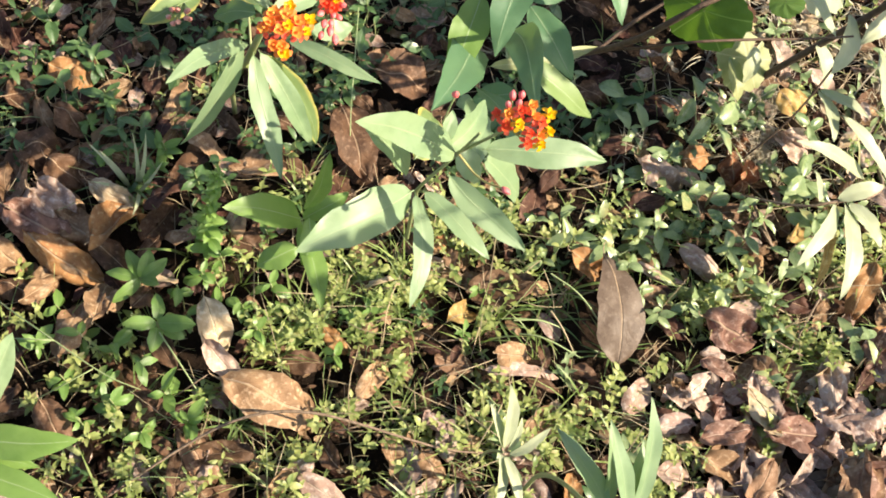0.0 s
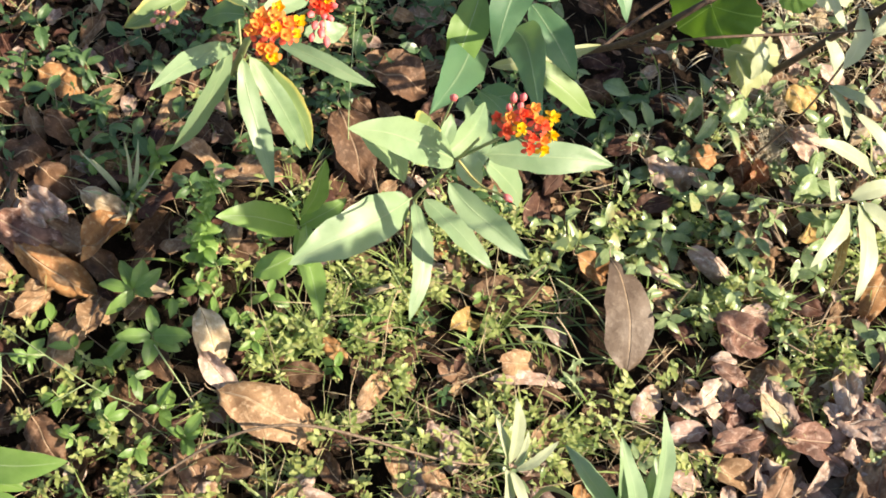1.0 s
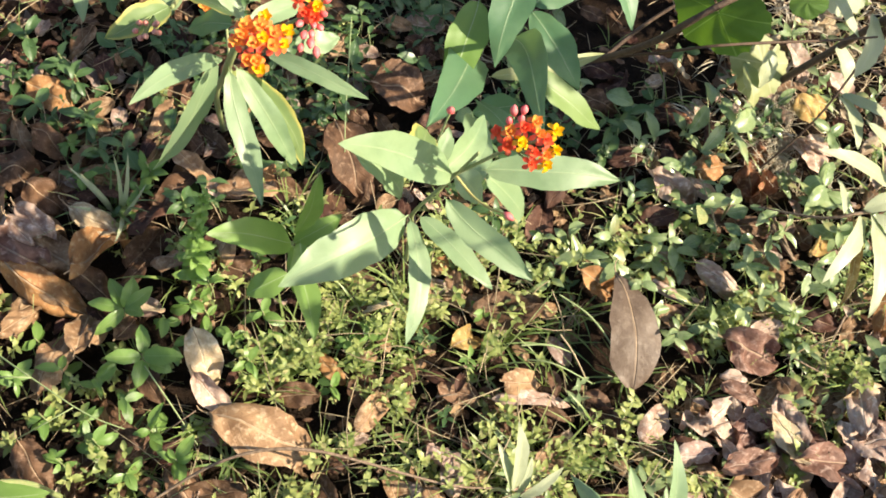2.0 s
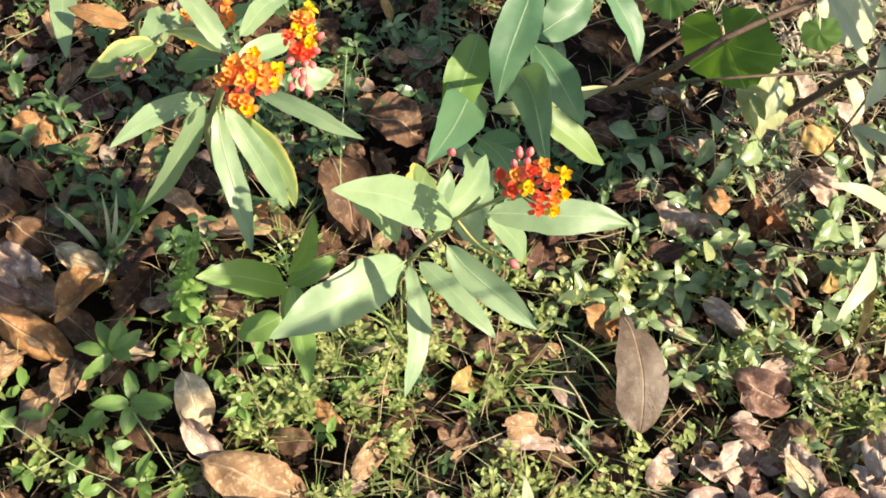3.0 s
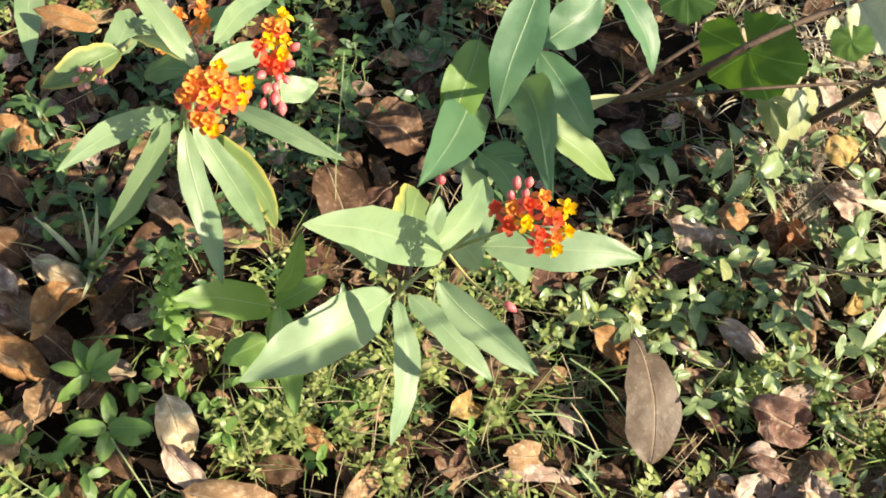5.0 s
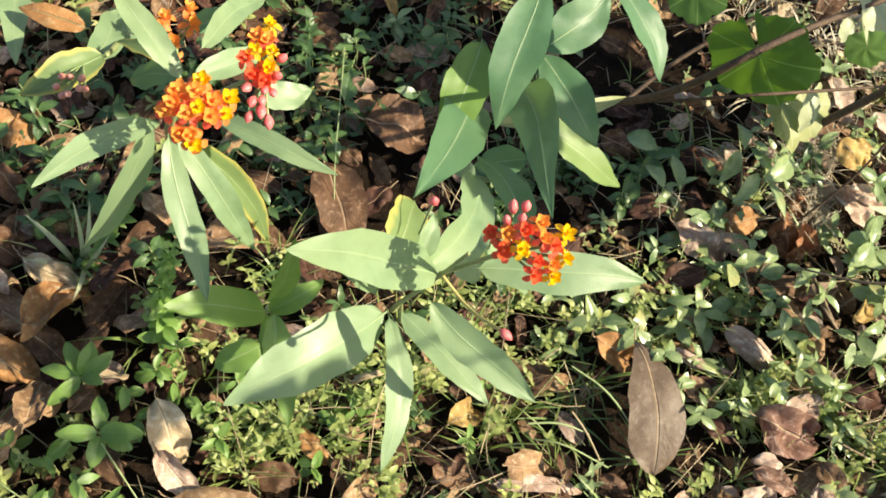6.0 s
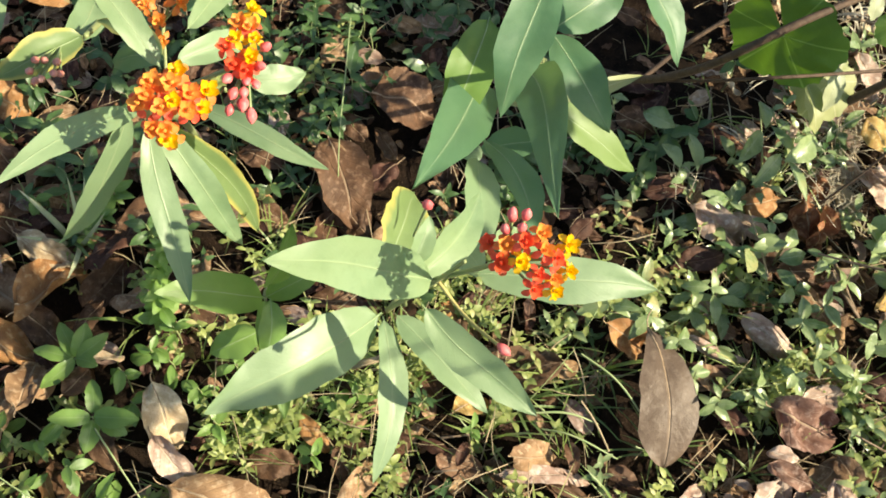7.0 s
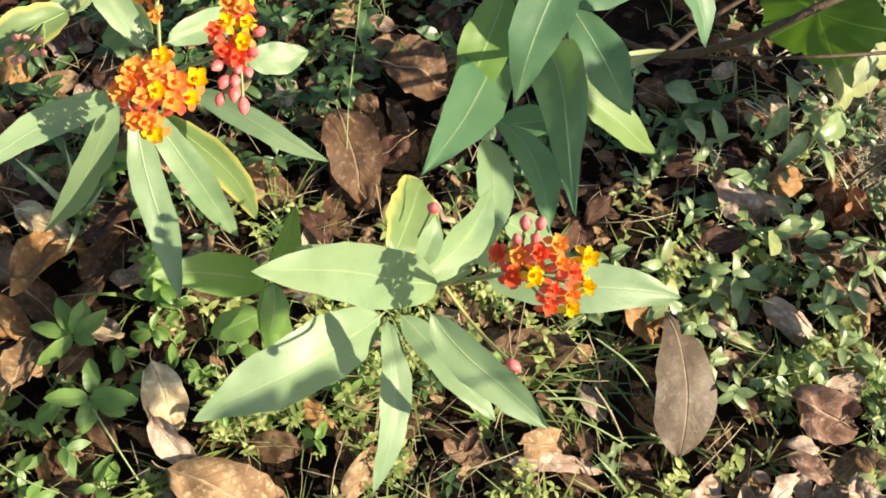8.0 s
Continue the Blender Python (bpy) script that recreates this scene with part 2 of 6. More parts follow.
TONES = {
    "tan": dead_mat("dry_leaf_tan", (0.39, 0.240, 0.135), (0.18, 0.098, 0.052), (0.56, 0.40, 0.26)),
    "brown": dead_mat("dry_leaf_brown", (0.165, 0.086, 0.048), (0.066, 0.034, 0.020), (0.28, 0.175, 0.115)),
    "pink": dead_mat("dry_leaf_pink", (0.54, 0.395, 0.320), (0.30, 0.185, 0.140), (0.72, 0.61, 0.53)),
    "rose": dead_mat("dry_leaf_rose", (0.30, 0.162, 0.122), (0.12, 0.058, 0.042), (0.54, 0.38, 0.31)),
    "grey": dead_mat("dry_leaf_grey", (0.175, 0.126, 0.094), (0.122, 0.083, 0.060), (0.23, 0.175, 0.135), 0.45, 0.04),
    "orange": dead_mat("dry_leaf_orange", (0.45, 0.225, 0.090), (0.26, 0.118, 0.050), (0.57, 0.38, 0.21)),
    "gold": dead_mat("dry_leaf_gold", (0.50, 0.335, 0.12), (0.31, 0.185, 0.065), (0.62, 0.48, 0.25)),
    "pale": dead_mat("dry_leaf_pale", (0.62, 0.50, 0.34), (0.40, 0.28, 0.17), (0.74, 0.66, 0.50)),
    "russet": dead_mat("dry_leaf_russet", (0.30, 0.125, 0.060), (0.13, 0.050, 0.026), (0.50, 0.30, 0.17)),
    "maroon": dead_mat("dry_leaf_maroon", (0.10, 0.042, 0.028), (0.038, 0.017, 0.013), (0.20, 0.11, 0.08)),
}


# ---- mesh building ----
class Build:
    """Collects faces with UVs and material slots, then makes one mesh object of them."""

    def __init__(self):
        self.v, self.f, self.uv, self.slot, self.count = [], [], [], [], 0

    def add(self, verts, faces, uvs, slot=0):
        self.v.append(verts)
        self.uv.append(uvs)
        self.f.extend([tuple(i + self.count for i in f) for f in faces])
        self.slot.extend([slot] * len(faces))
        self.count += len(verts)

    def mesh(self, name, mats):
        me = bpy.data.meshes.new(name)
        me.from_pydata(np.concatenate(self.v).tolist(), [], self.f)
        flat = np.concatenate(self.uv)
        lay = me.uv_layers.new(name="UVMap")
        idx = np.empty(len(me.loops), dtype=np.int32)
        me.loops.foreach_get("vertex_index", idx)
        lay.data.foreach_set("uv", flat[idx].astype(np.float32).ravel())
        for m in mats:
            me.materials.append(m)
        me.polygons.foreach_set("material_index", np.array(self.slot, dtype=np.int32))
        me.polygons.foreach_set("use_smooth", np.ones(len(me.polygons), dtype=bool))
        me.update()
        return me

    def part(self, name, mats, parent=None, label=""):
        ob = new(name, self.mesh(name, mats))
        if parent is not None:
            ob.parent = parent
            ob.matrix_parent_inverse = parent.matrix_basis.inverted()
        return tagged(ob, label)


def unit(a):
    a = np.asarray(a, float)
    return a / max(np.linalg.norm(a), 1e-9)


def grid_faces(nu, nv):
    return [(i * (nv + 1) + j, (i + 1) * (nv + 1) + j, (i + 1) * (nv + 1) + j + 1, i * (nv + 1) + j + 1) for i in range(nu) for j in range(nv)]


def blade(p0, p1, width, arch=0.08, fold=0.2, roll=0.0, up=(0, 0, 1), body=0.45, tipness=1.0, wave=0.0, curl=0.0, stalk=0.05, nu=12, nv=4, seed=0, droop=0.0, crumple=0.0, bow=0.0, crease=0.0):
    """A leaf between its stalk's foot and its tip. arch: bulge; fold: how far the halves rise; body: where it is widest; curl: rolled margins."""
    p0, p1 = np.asarray(p0, float), np.asarray(p1, float)
    ax = p1 - p0
    length = np.linalg.norm(ax)
    d = ax / length
    side = unit(np.cross(d, unit(up)) + 1e-6)
    nrm = np.cross(side, d)
    c, s = math.cos(radians(roll)), math.sin(radians(roll))
    side, nrm = c * side + s * nrm, -s * side + c * nrm
    t = 0.4 * np.linspace(0, 1, nu + 1) + 0.6 * (0.5 - 0.5 * np.cos(np.linspace(0, math.pi, nu + 1)))
    a = body / (1 - body) * tipness
    prof = np.maximum(t, 0) ** a * np.maximum(1 - t, 0) ** tipness
    prof /= prof.max()
    if stalk:
        prof = np.maximum(prof, 0.0) * np.clip((t - stalk * 0.5) / (stalk + 1e-6), 0.08, 1)
    prof = np.maximum(prof, 0.012)
    v = np.linspace(-1, 1, nv + 1)
    T, V = np.meshgrid(t, v, indexing="ij")
    W = (prof * width * 0.5)[:, None] * np.ones_like(V)
    ph = seed * 1.7
    rise = fold * W * np.abs(V) - curl * W * V * V
    rise = rise + wave * width * np.abs(V) ** 1.5 * (np.sin(T * 17 + ph + V * 1.4) * 0.6 + np.sin(T * 31 + ph * 2 - V) * 0.4)
    if crumple:
        rise = rise + crumple * width * (0.55 * np.sin(T * 7.3 + V * 2.6 + ph) + 0.35 * np.sin(T * 13.1 - V * 4.2 + ph * 1.9) + 0.25 * np.sin(T * 4.1 + V * 7.7 - ph))
        W = W * (1 + 0.045 * np.sin(T * 15 + ph * 5 + V * 2) + 0.03 * np.sin(T * 41 + ph * 3))
    if crease:
        rise = rise + crease * width * (np.abs(np.sin(T * 5.1 + V * 1.9 + ph * 1.3)) + 0.6 * np.abs(np.sin(T * 9.7 - V * 3.3 + ph)) + 0.35 * np.abs(np.sin(T * 21.0 + V * 5.0 + ph * 2.1)) - 0.9)
    bend = arch * length * 4 * T * (1 - T) - droop * length * T ** 3
    sway = bow * length * 1.27 + 0.03 * length * np.sin(T * 3.1 + ph) * math.sin(ph * 3.3)
    pts = p0 + T[..., None] * ax + (bend + rise)[..., None] * nrm + (W * V * math.cos(min(curl, 1.2) * 0.5) + sway * np.sin(T * 3.14159))[..., None] * side
    uv = np.stack([T, V * 0.5 + 0.5], -1)
    return pts.reshape(-1, 3), grid_faces(nu, nv), uv.reshape(-1, 2)


def tube(points, radii, sides=6, smooth=3):
    """A tapering tube along a smoothed line of points."""
    p = np.asarray(points, float)
    r = np.interp(np.linspace(0, 1, len(p)), np.linspace(0, 1, len(radii)), radii)
    for _ in range(smooth if len(p) > 2 else 0):
        q, rr = [p[0]], [r[0]]
        for i in range(len(p) - 1):
            q += [0.75 * p[i] + 0.25 * p[i + 1], 0.25 * p[i] + 0.75 * p[i + 1]]
            rr += [0.75 * r[i] + 0.25 * r[i + 1], 0.25 * r[i] + 0.75 * r[i + 1]]
        p, r = np.array(q + [p[-1]]), np.array(rr + [r[-1]])
    tan = np.gradient(p, axis=0)
    verts, uvs = [], []
    ref = np.array((0.31, 0.52, 0.79))
    for i in range(len(p)):
        d = unit(tan[i])
        a = unit(np.cross(d, ref))
        b = np.cross(d, a)
        for k in range(sides):
            w = 6.28318 * k / sides
            verts.append(p[i] + r[i] * (math.cos(w) * a + math.sin(w) * b))
            uvs.append((i / (len(p) - 1), k / sides))
    faces = [(i * sides + k, i * sides + (k + 1) % sides, (i + 1) * sides + (k + 1) % sides, (i + 1) * sides + k) for i in range(len(p) - 1) for k in range(sides)]
    faces += [tuple(range(sides))[::-1], tuple((len(p) - 1) * sides + k for k in range(sides))]
    return np.array(verts), faces, np.array(uvs)


def egg(centre, axis, length, radius, rings=5, sides=7):
    """A bud: an egg along axis."""
    d = unit(axis)
    a = unit(np.cross(d, (0.3, 0.5, 0.8)))
    b = np.cross(d, a)
    verts, uvs = [], []
    for i in range(rings + 1):
        t = i / rings
        r = radius * max(math.sin(math.pi * min(max(t, 0.03), 0.985)) ** 0.7, 0.05)
        for k in range(sides):
            w = 6.28318 * k / sides
            verts.append(np.asarray(centre) + d * (t - 0.5) * length + r * (1 + 0.08 * math.cos(5 * w)) * (math.cos(w) * a + math.sin(w) * b))
            uvs.append((t, k / sides))
    faces = [(i * sides + k, i * sides + (k + 1) % sides, (i + 1) * sides + (k + 1) % sides, (i + 1) * sides + k) for i in range(rings) for k in range(sides)]
    faces += [tuple(range(sides))[::-1], tuple(rings * sides + k for k in range(sides))]
    return np.array(verts), faces, np.array(uvs)


def thing(name, at, label, category, group="", kind=""):
    ob = new(name)
    ob.empty_display_size = 0.05
    ob.matrix_basis = pose(*at)
    return tagged(ob, label, category, group, kind)


def midrib(ob, verts, nu, nv, radius, mat, up):
    """The raised vein along a leaf's middle, and its short stalk."""
    line = np.asarray(verts).reshape(nu + 1, nv + 1, 3)[:, nv // 2]
    lift = unit(np.cross(np.cross(line[-1] - line[0], up), line[-1] - line[0])) * radius * -0.35
    b = Build()
    b.add(*tube(line[: int(nu * 0.9) + 1] + lift, [radius * 1.5, radius, radius * 0.35], 5, 0))
    return b.part("midrib", [mat], ob)


def leaf(parent, p0, p1, width, mat=None, label="", **how):
    b = Build()
    how.setdefault("nu", 16)
    how.setdefault("nv", 6)
    how.setdefault("seed", len(parent.children))
    how.setdefault("wave", 0.045)
    how.setdefault("tipness", 1.0 if mat == MILK_SHADE else 0.84)
    how.setdefault("bow", 0.035 * math.sin(how["seed"] * 2.1 + 0.6))
    how.setdefault("crumple", 0.034)
    how.setdefault("up", (0.42, -0.34, 0.84))
    verts, faces, uvs = blade(p0, p1, width, **how)
    b.add(verts, faces, uvs)
    ob = b.part("leaf", [mat or MILK], parent, label)
    if np.linalg.norm(np.asarray(p1) - np.asarray(p0)) > 0.055:
        midrib(ob, verts, how["nu"], how["nv"], width * 0.009, RIB, how["up"])
    return ob


def stem(parent, points, radii, mat=None, name="stem", label=""):
    b = Build()
    b.add(*tube(points, radii))
    return b.part(name, [mat or STEM], parent, label)


def floret(parent, foot, at, facing, size, petal, crown, seed):
    """One milkweed floret: five petals turned back, a crown of five hoods, on a thin stalk."""
    rng = random.Random(seed)
    d = unit(facing)
    a = unit(np.cross(d, (0.2, 0.9, 0.3)))
    c = np.cross(d, a)
    at = np.asarray(at, float)
    b = Build()
    spin = rng.random() * 6.28
    for k in range(5):
        w = spin + k * 6.28318 / 5
        out = math.cos(w) * a + math.sin(w) * c
        tip = at + out * size * 0.50 - d * size * (0.18 + 0.34 * rng.random())
        b.add(*blade(at + out * size * 0.06, tip, size * 0.33, arch=0.14, fold=0.25, up=d, body=0.5, tipness=0.9, stalk=0, nu=4, nv=2), 0)
        w += 0.628
        out = math.cos(w) * a + math.sin(w) * c
        b.add(*blade(at + out * size * 0.07, at + out * size * rng.uniform(0.26, 0.42) + d * size * rng.uniform(0.16, 0.46), size * 0.29, arch=0.12, fold=-0.5, up=out, body=0.5, tipness=0.8, stalk=0, nu=3, nv=2), 1)
        b.add(*blade(at + out * size * 0.04, at - out * size * 0.05 + d * size * rng.uniform(0.36, 0.5), size * 0.12, arch=0.1, up=out, stalk=0, nu=2, nv=1), 1)
    b.add(*egg(at + d * size * 0.16, d, size * 0.34, size * 0.10, 3, 5), 1)
    b.add(*tube([foot, (np.asarray(foot) + at) * 0.5 + d * size * 0.1, at], [0.0009, 0.0008, 0.0011], 4, 1), 2)
    return b.part("floret", [petal, crown, STALK], parent)


def bud(parent, foot, at, size, skin=None):
    b = Build()
    d = unit(np.asarray(at) - np.asarray(foot))
    b.add(*egg(at, d, size * 1.12, size * 0.36), 0)
    b.add(*tube([foot, (np.asarray(foot) + np.asarray(at)) * 0.5, np.asarray(at) - d * size * 0.4], [0.0008, 0.0008, 0.0010], 4, 1), 1)
    return b.part("bud", [skin or BUD, STALK], parent, "rose-red closed bud" if skin is None else "small salmon-pink bud")


def flower_cluster(plant, foot, neck, centre, radius, count, petal, crown, seed, size):
    """A dense umbel: a stalk from foot to neck and florets in a dome round the centre."""
    rng = random.Random(seed)
    b = Build()
    b.add(*tube([foot, (np.asarray(foot) + np.asarray(neck)) * 0.5, neck], [0.0016, 0.0014, 0.0017], 6, 2), 0)
    head = b.part("flower_head", [STEM], plant, "domed cluster of bright milkweed florets")
    main = unit(np.asarray(centre) - np.asarray(neck))
    a = unit(np.cross(main, (0.1, 0.2, 0.9)))
    c = np.cross(main, a)
    for k in range(count):
        ang, rad = k * 2.39996 + rng.random() * 0.4, math.sqrt((k + 0.5) / count)
        out = math.cos(ang) * a + math.sin(ang) * c
        at = np.asarray(centre) + out * rad * radius + main * radius * (0.35 - 0.55 * rad * rad) + np.array([rng.uniform(-1, 1) for _ in range(3)]) * 0.0025
        floret(head, neck, at, main * (1.0 - 0.4 * rad) + out * rad * 0.9 + np.array((0.1, -0.15, 0.35)), size * rng.uniform(0.85, 1.12), petal, crown, seed * 50 + k)
    return head


STYLES = {"r": (PETAL_RED, CROWN_RED), "o": (PETAL_RED, CROWN_OR), "y": (PETAL_OR, CROWN_YE), "g": (PETAL_OR, CROWN_OR), "p": (PETAL_YE, CROWN_YE)}


def open_head(plant, foot, neck, florets, buds, size, seed):
    """A loose umbel: a stalk from foot to neck, then each floret and bud on its own thin stalk."""
    rng = random.Random(seed)
    b = Build()
    b.add(*tube([foot, (np.asarray(foot) + np.asarray(neck)) * 0.5, neck], [0.0016, 0.0014, 0.0015], 6, 2), 0)
    head = b.part("flower_head", [STEM], plant, "loose cluster of bright milkweed florets and buds")
    for k, (x, y, z, style) in enumerate(florets):
        out = unit(np.array((x, y, z)) - np.asarray(neck))
        floret(head, neck, (x, y, z), out * 0.6 + np.array((0.05, -0.35, 0.75)), size * rng.uniform(0.9, 1.15), *STYLES[style], seed * 50 + k)
    for at in buds:
        bud(head, neck, at, 0.0082 * rng.uniform(0.85, 1.1))
    return head


# ---- ground ----
def ground_z(x, y):
    """Height of the bare soil."""
    s = noise.noise(Vector((x * 2.1, y * 2.1, 3.0))) * 0.016 + noise.noise(Vector((x * 7, y * 7, 1.0))) * 0.007
    return s - 0.006


def make_ground():
    def axis(lo, hi, step):
        inner = list(np.arange(lo, hi, step))
        left, right = [], []
        d, a, b = step, inner[0], inner[-1]
        while b < 60:
            d *= 1.55
            a, b = a - d, b + d
            left.append(a)
            right.append(b)
        return left[::-1] + inner + right
    xs, ys = axis(-0.9, 1.3, 0.018), axis(0.1, 1.9, 0.018)
    verts = np.array([(x, y, ground_z(x, y) + (noise.noise(Vector((x * 31, y * 31, 0))) * 0.004 if abs(x) < 2 else 0)) for x in xs for y in ys])
    b = Build()
    b.add(verts, grid_faces(len(xs) - 1, len(ys) - 1), verts[:, :2])
    return tagged(b.part("ground", [SOIL]), "reddish-brown bare soil under leaf litter, darkened to hold crevice shade", "ground", "", "structure")


make_ground()


# ---- milkweed with orange flowers ----
def milkweed(at, label):
    return thing("milkweed_plant", at, label, "plant", "milkweed plants")


plant = milkweed((-0.17, 1.06, 0.0), "tall milkweed with orange flower clusters and drooping grey-green leaves")
stem(plant, [(-0.17, 1.06, -0.01), (-0.145, 0.93, 0.28), (-0.087, 0.718, 0.596), (-0.072, 0.668, 0.686), (-0.057, 0.651, 0.741)], [0.0045, 0.0038, 0.003])
leaf(plant, (-0.074, 0.666, 0.699), (-0.130, 0.577, 0.759), 0.018, arch=0.10, fold=0.15, roll=-12, body=0.5)
leaf(plant, (-0.078, 0.657, 0.714), (-0.142, 0.622, 0.596), 0.024, arch=0.06, fold=0.12, up=(0.55, -0.70, 0.25))
leaf(plant, (-0.070, 0.661, 0.694), (-0.043, 0.566, 0.632), 0.0200, arch=0.02, fold=0.12, up=(0.28, -0.40, 0.85))
leaf(plant, (-0.066, 0.662, 0.695), (-0.018, 0.623, 0.600), 0.020, arch=0.10, fold=0.2, roll=-12)
leaf(plant, (-0.065, 0.662, 0.694), (-0.017, 0.667, 0.532), 0.021, MILK_YELLOW, "yellowing grey-green leaf", arch=0.05, fold=0.2, roll=-20)
leaf(plant, (-0.041, 0.671, 0.699), (0.044, 0.628, 0.698), 0.0150, arch=0.08, fold=0.2, roll=-8)
leaf(plant, (-0.024, 0.741, 0.620), (0.017, 0.760, 0.607), 0.022, arch=0.06, fold=0.1)
leaf(plant, (-0.052, 0.660, 0.752), (-0.097, 0.711, 0.789), 0.018, arch=0.06, fold=0.2)
leaf(plant, (-0.064, 0.705, 0.700), (-0.122, 0.760, 0.660), 0.017, MILK_YELLOW, "narrow yellow-green leaf", arch=0.05, fold=0.3)
leaf(plant, (-0.073, 0.730, 0.660), (-0.119, 0.756, 0.620), 0.028, MILK_SHADE, arch=0.05)
leaf(plant, (-0.062, 0.754, 0.660), (-0.023, 0.837, 0.620), 0.019, arch=0.06, fold=0.2)
leaf(plant, (-0.057, 0.700, 0.700), (-0.014, 0.744, 0.680), 0.019, arch=0.06, fold=0.3)
leaf(plant, (-0.084, 0.805, 0.620), (-0.047, 0.842, 0.600), 0.02, MILK_SHADE, arch=0.06, fold=0.2)
open_head(plant, (-0.057, 0.651, 0.741), (-0.044, 0.624, 0.768), (
    (-0.0324, 0.6269, 0.7988, "y"), (-0.0341, 0.6189, 0.7999, "g"), (-0.0449, 0.6201, 0.7986, "g"), (-0.0469, 0.6134, 0.7963, "g"), (-0.0517, 0.6111, 0.7918, "o"),
    (-0.0383, 0.6067, 0.7957, "o"), (-0.0323, 0.6097, 0.7972, "y"), (-0.0246, 0.6158, 0.7951, "o"), (-0.0174, 0.6223, 0.7883, "y"), (-0.0256, 0.6080, 0.7913, "o"),
    (-0.0197, 0.6124, 0.7872, "y"), (-0.0443, 0.6007, 0.7843, "o"), (-0.0381, 0.5997, 0.7840, "g"), (-0.0363, 0.5984, 0.7780, "y")), (), 0.0148, 11)
open_head(plant, (-0.057, 0.658, 0.726), (0.001, 0.648, 0.780), (
    (0.0049, 0.6678, 0.7994, "p"), (-0.0030, 0.6595, 0.7998, "g"), (0.0034, 0.6572, 0.7991, "o"), (-0.0037, 0.6498, 0.7981, "p"), (0.0063, 0.6508, 0.7973, "p"),
    (-0.0085, 0.6458, 0.7964, "r"), (0.0048, 0.6415, 0.7940, "y"), (-0.0032, 0.6376, 0.7926, "r"), (0.0025, 0.6354, 0.7905, "r")),
    ((0.0123, 0.6481, 0.7945), (0.0098, 0.6384, 0.7905), (-0.0076, 0.6318, 0.7874), (0.0024, 0.6312, 0.7866), (-0.0047, 0.6264, 0.7810),
     (0.0010, 0.6270, 0.7815), (0.0002, 0.6234, 0.7755), (-0.0071, 0.6216, 0.7720), (0.0042, 0.6208, 0.7681), (0.0074, 0.6307, 0.7844)), 0.0135, 12)
flower_cluster(plant, (-0.082, 0.723, 0.576), (-0.091, 0.799, 0.607), (-0.091, 0.787, 0.637), 0.022, 8, PETAL_OR, CROWN_OR, 13, 0.0155)

plant = milkweed((-0.29, 1.26, 0.0), "milkweed shoot with pale leaves, a dried brown leaf and red buds")
stem(plant, [(-0.29, 1.26, -0.01), (-0.24, 1.08, 0.3), (-0.152, 0.876, 0.550), (-0.131, 0.791, 0.620), (-0.125, 0.740, 0.670)], [0.0042, 0.0036, 0.0022])
leaf(plant, (-0.269, 0.963, 0.500), (-0.238, 0.828, 0.535), 0.026, arch=0.08, fold=0.15)
leaf(plant, (-0.126, 0.741, 0.670), (-0.174, 0.694, 0.684), 0.027, MILK_YELLOW, "yellow-green leaf under pink buds", arch=0.05, fold=0.25, roll=-15)
leaf(plant, (-0.142, 0.738, 0.660), (-0.140, 0.836, 0.600), 0.024, arch=0.05, fold=0.2)
leaf(plant, (-0.179, 0.857, 0.550), (-0.240, 0.878, 0.550), 0.022, TONES["orange"], "dried curled brown leaf", arch=0.06, fold=0.35, curl=0.5)
leaf(plant, (-0.133, 0.792, 0.620), (-0.107, 0.828, 0.600), 0.020, arch=0.05, fold=0.2)
for k in range(9):
    bud(plant, (-0.140, 0.732, 0.670), np.array((-0.138, 0.694, 0.693)) + np.array((0.009 * math.cos(k * 2.4), 0.010 * math.sin(k * 2.4), 0.004 * (k % 3))), 0.0072, BUD_SALMON)

# ---- milkweed with red and yellow flowers ----
plant = milkweed((0.10, 0.84, 0.0), "leaning milkweed with red and yellow flowers and broad drooping leaves")
stem(plant, [(0.10, 0.84, -0.01), (0.095, 0.74, 0.28), (0.084, 0.60, 0.55), (0.080, 0.573, 0.611), (0.109, 0.553, 0.703), (0.123, 0.541, 0.758)], [0.0032, 0.0024, 0.0017, 0.0013])
leaf(plant, (0.109, 0.553, 0.707), (0.023, 0.513, 0.811), 0.031, arch=0.05, fold=0.16, roll=8)
leaf(plant, (0.130, 0.556, 0.710), (0.240, 0.554, 0.700), 0.028, arch=0.07, fold=0.12, roll=-6)
leaf(plant, (0.103, 0.547, 0.684), (0.174, 0.492, 0.648), 0.0240, arch=0.03, fold=0.30, up=(-0.10, -0.55, 0.70))
leaf(plant, (0.086, 0.572, 0.611), (0.149, 0.511, 0.593), 0.023, arch=0.05, fold=0.10, up=(0.35, -0.15, 0.78))
leaf(plant, (0.079, 0.570, 0.610), (0.076, 0.467, 0.575), 0.021, arch=0.10, fold=0.18)
leaf(plant, (0.078, 0.572, 0.610), (-0.027, 0.493, 0.632), 0.043, arch=0.10, fold=-0.18, roll=10, body=0.42)
leaf(plant, (0.099, 0.553, 0.707), (0.137, 0.620, 0.691), 0.024, arch=0.05, fold=0.35, roll=-10)
leaf(plant, (0.079, 0.611, 0.600), (0.098, 0.685, 0.569), 0.040, MILK_YELLOW, "upright leaf with a yellow margin", arch=0.10, fold=0.25)
leaf(plant, (0.095, 0.560, 0.710), (0.105, 0.586, 0.723), 0.014, arch=0.08, fold=0.4)
leaf(plant, (0.072, 0.585, 0.617), (0.031, 0.563, 0.724), 0.026, arch=0.06, fold=0.2)
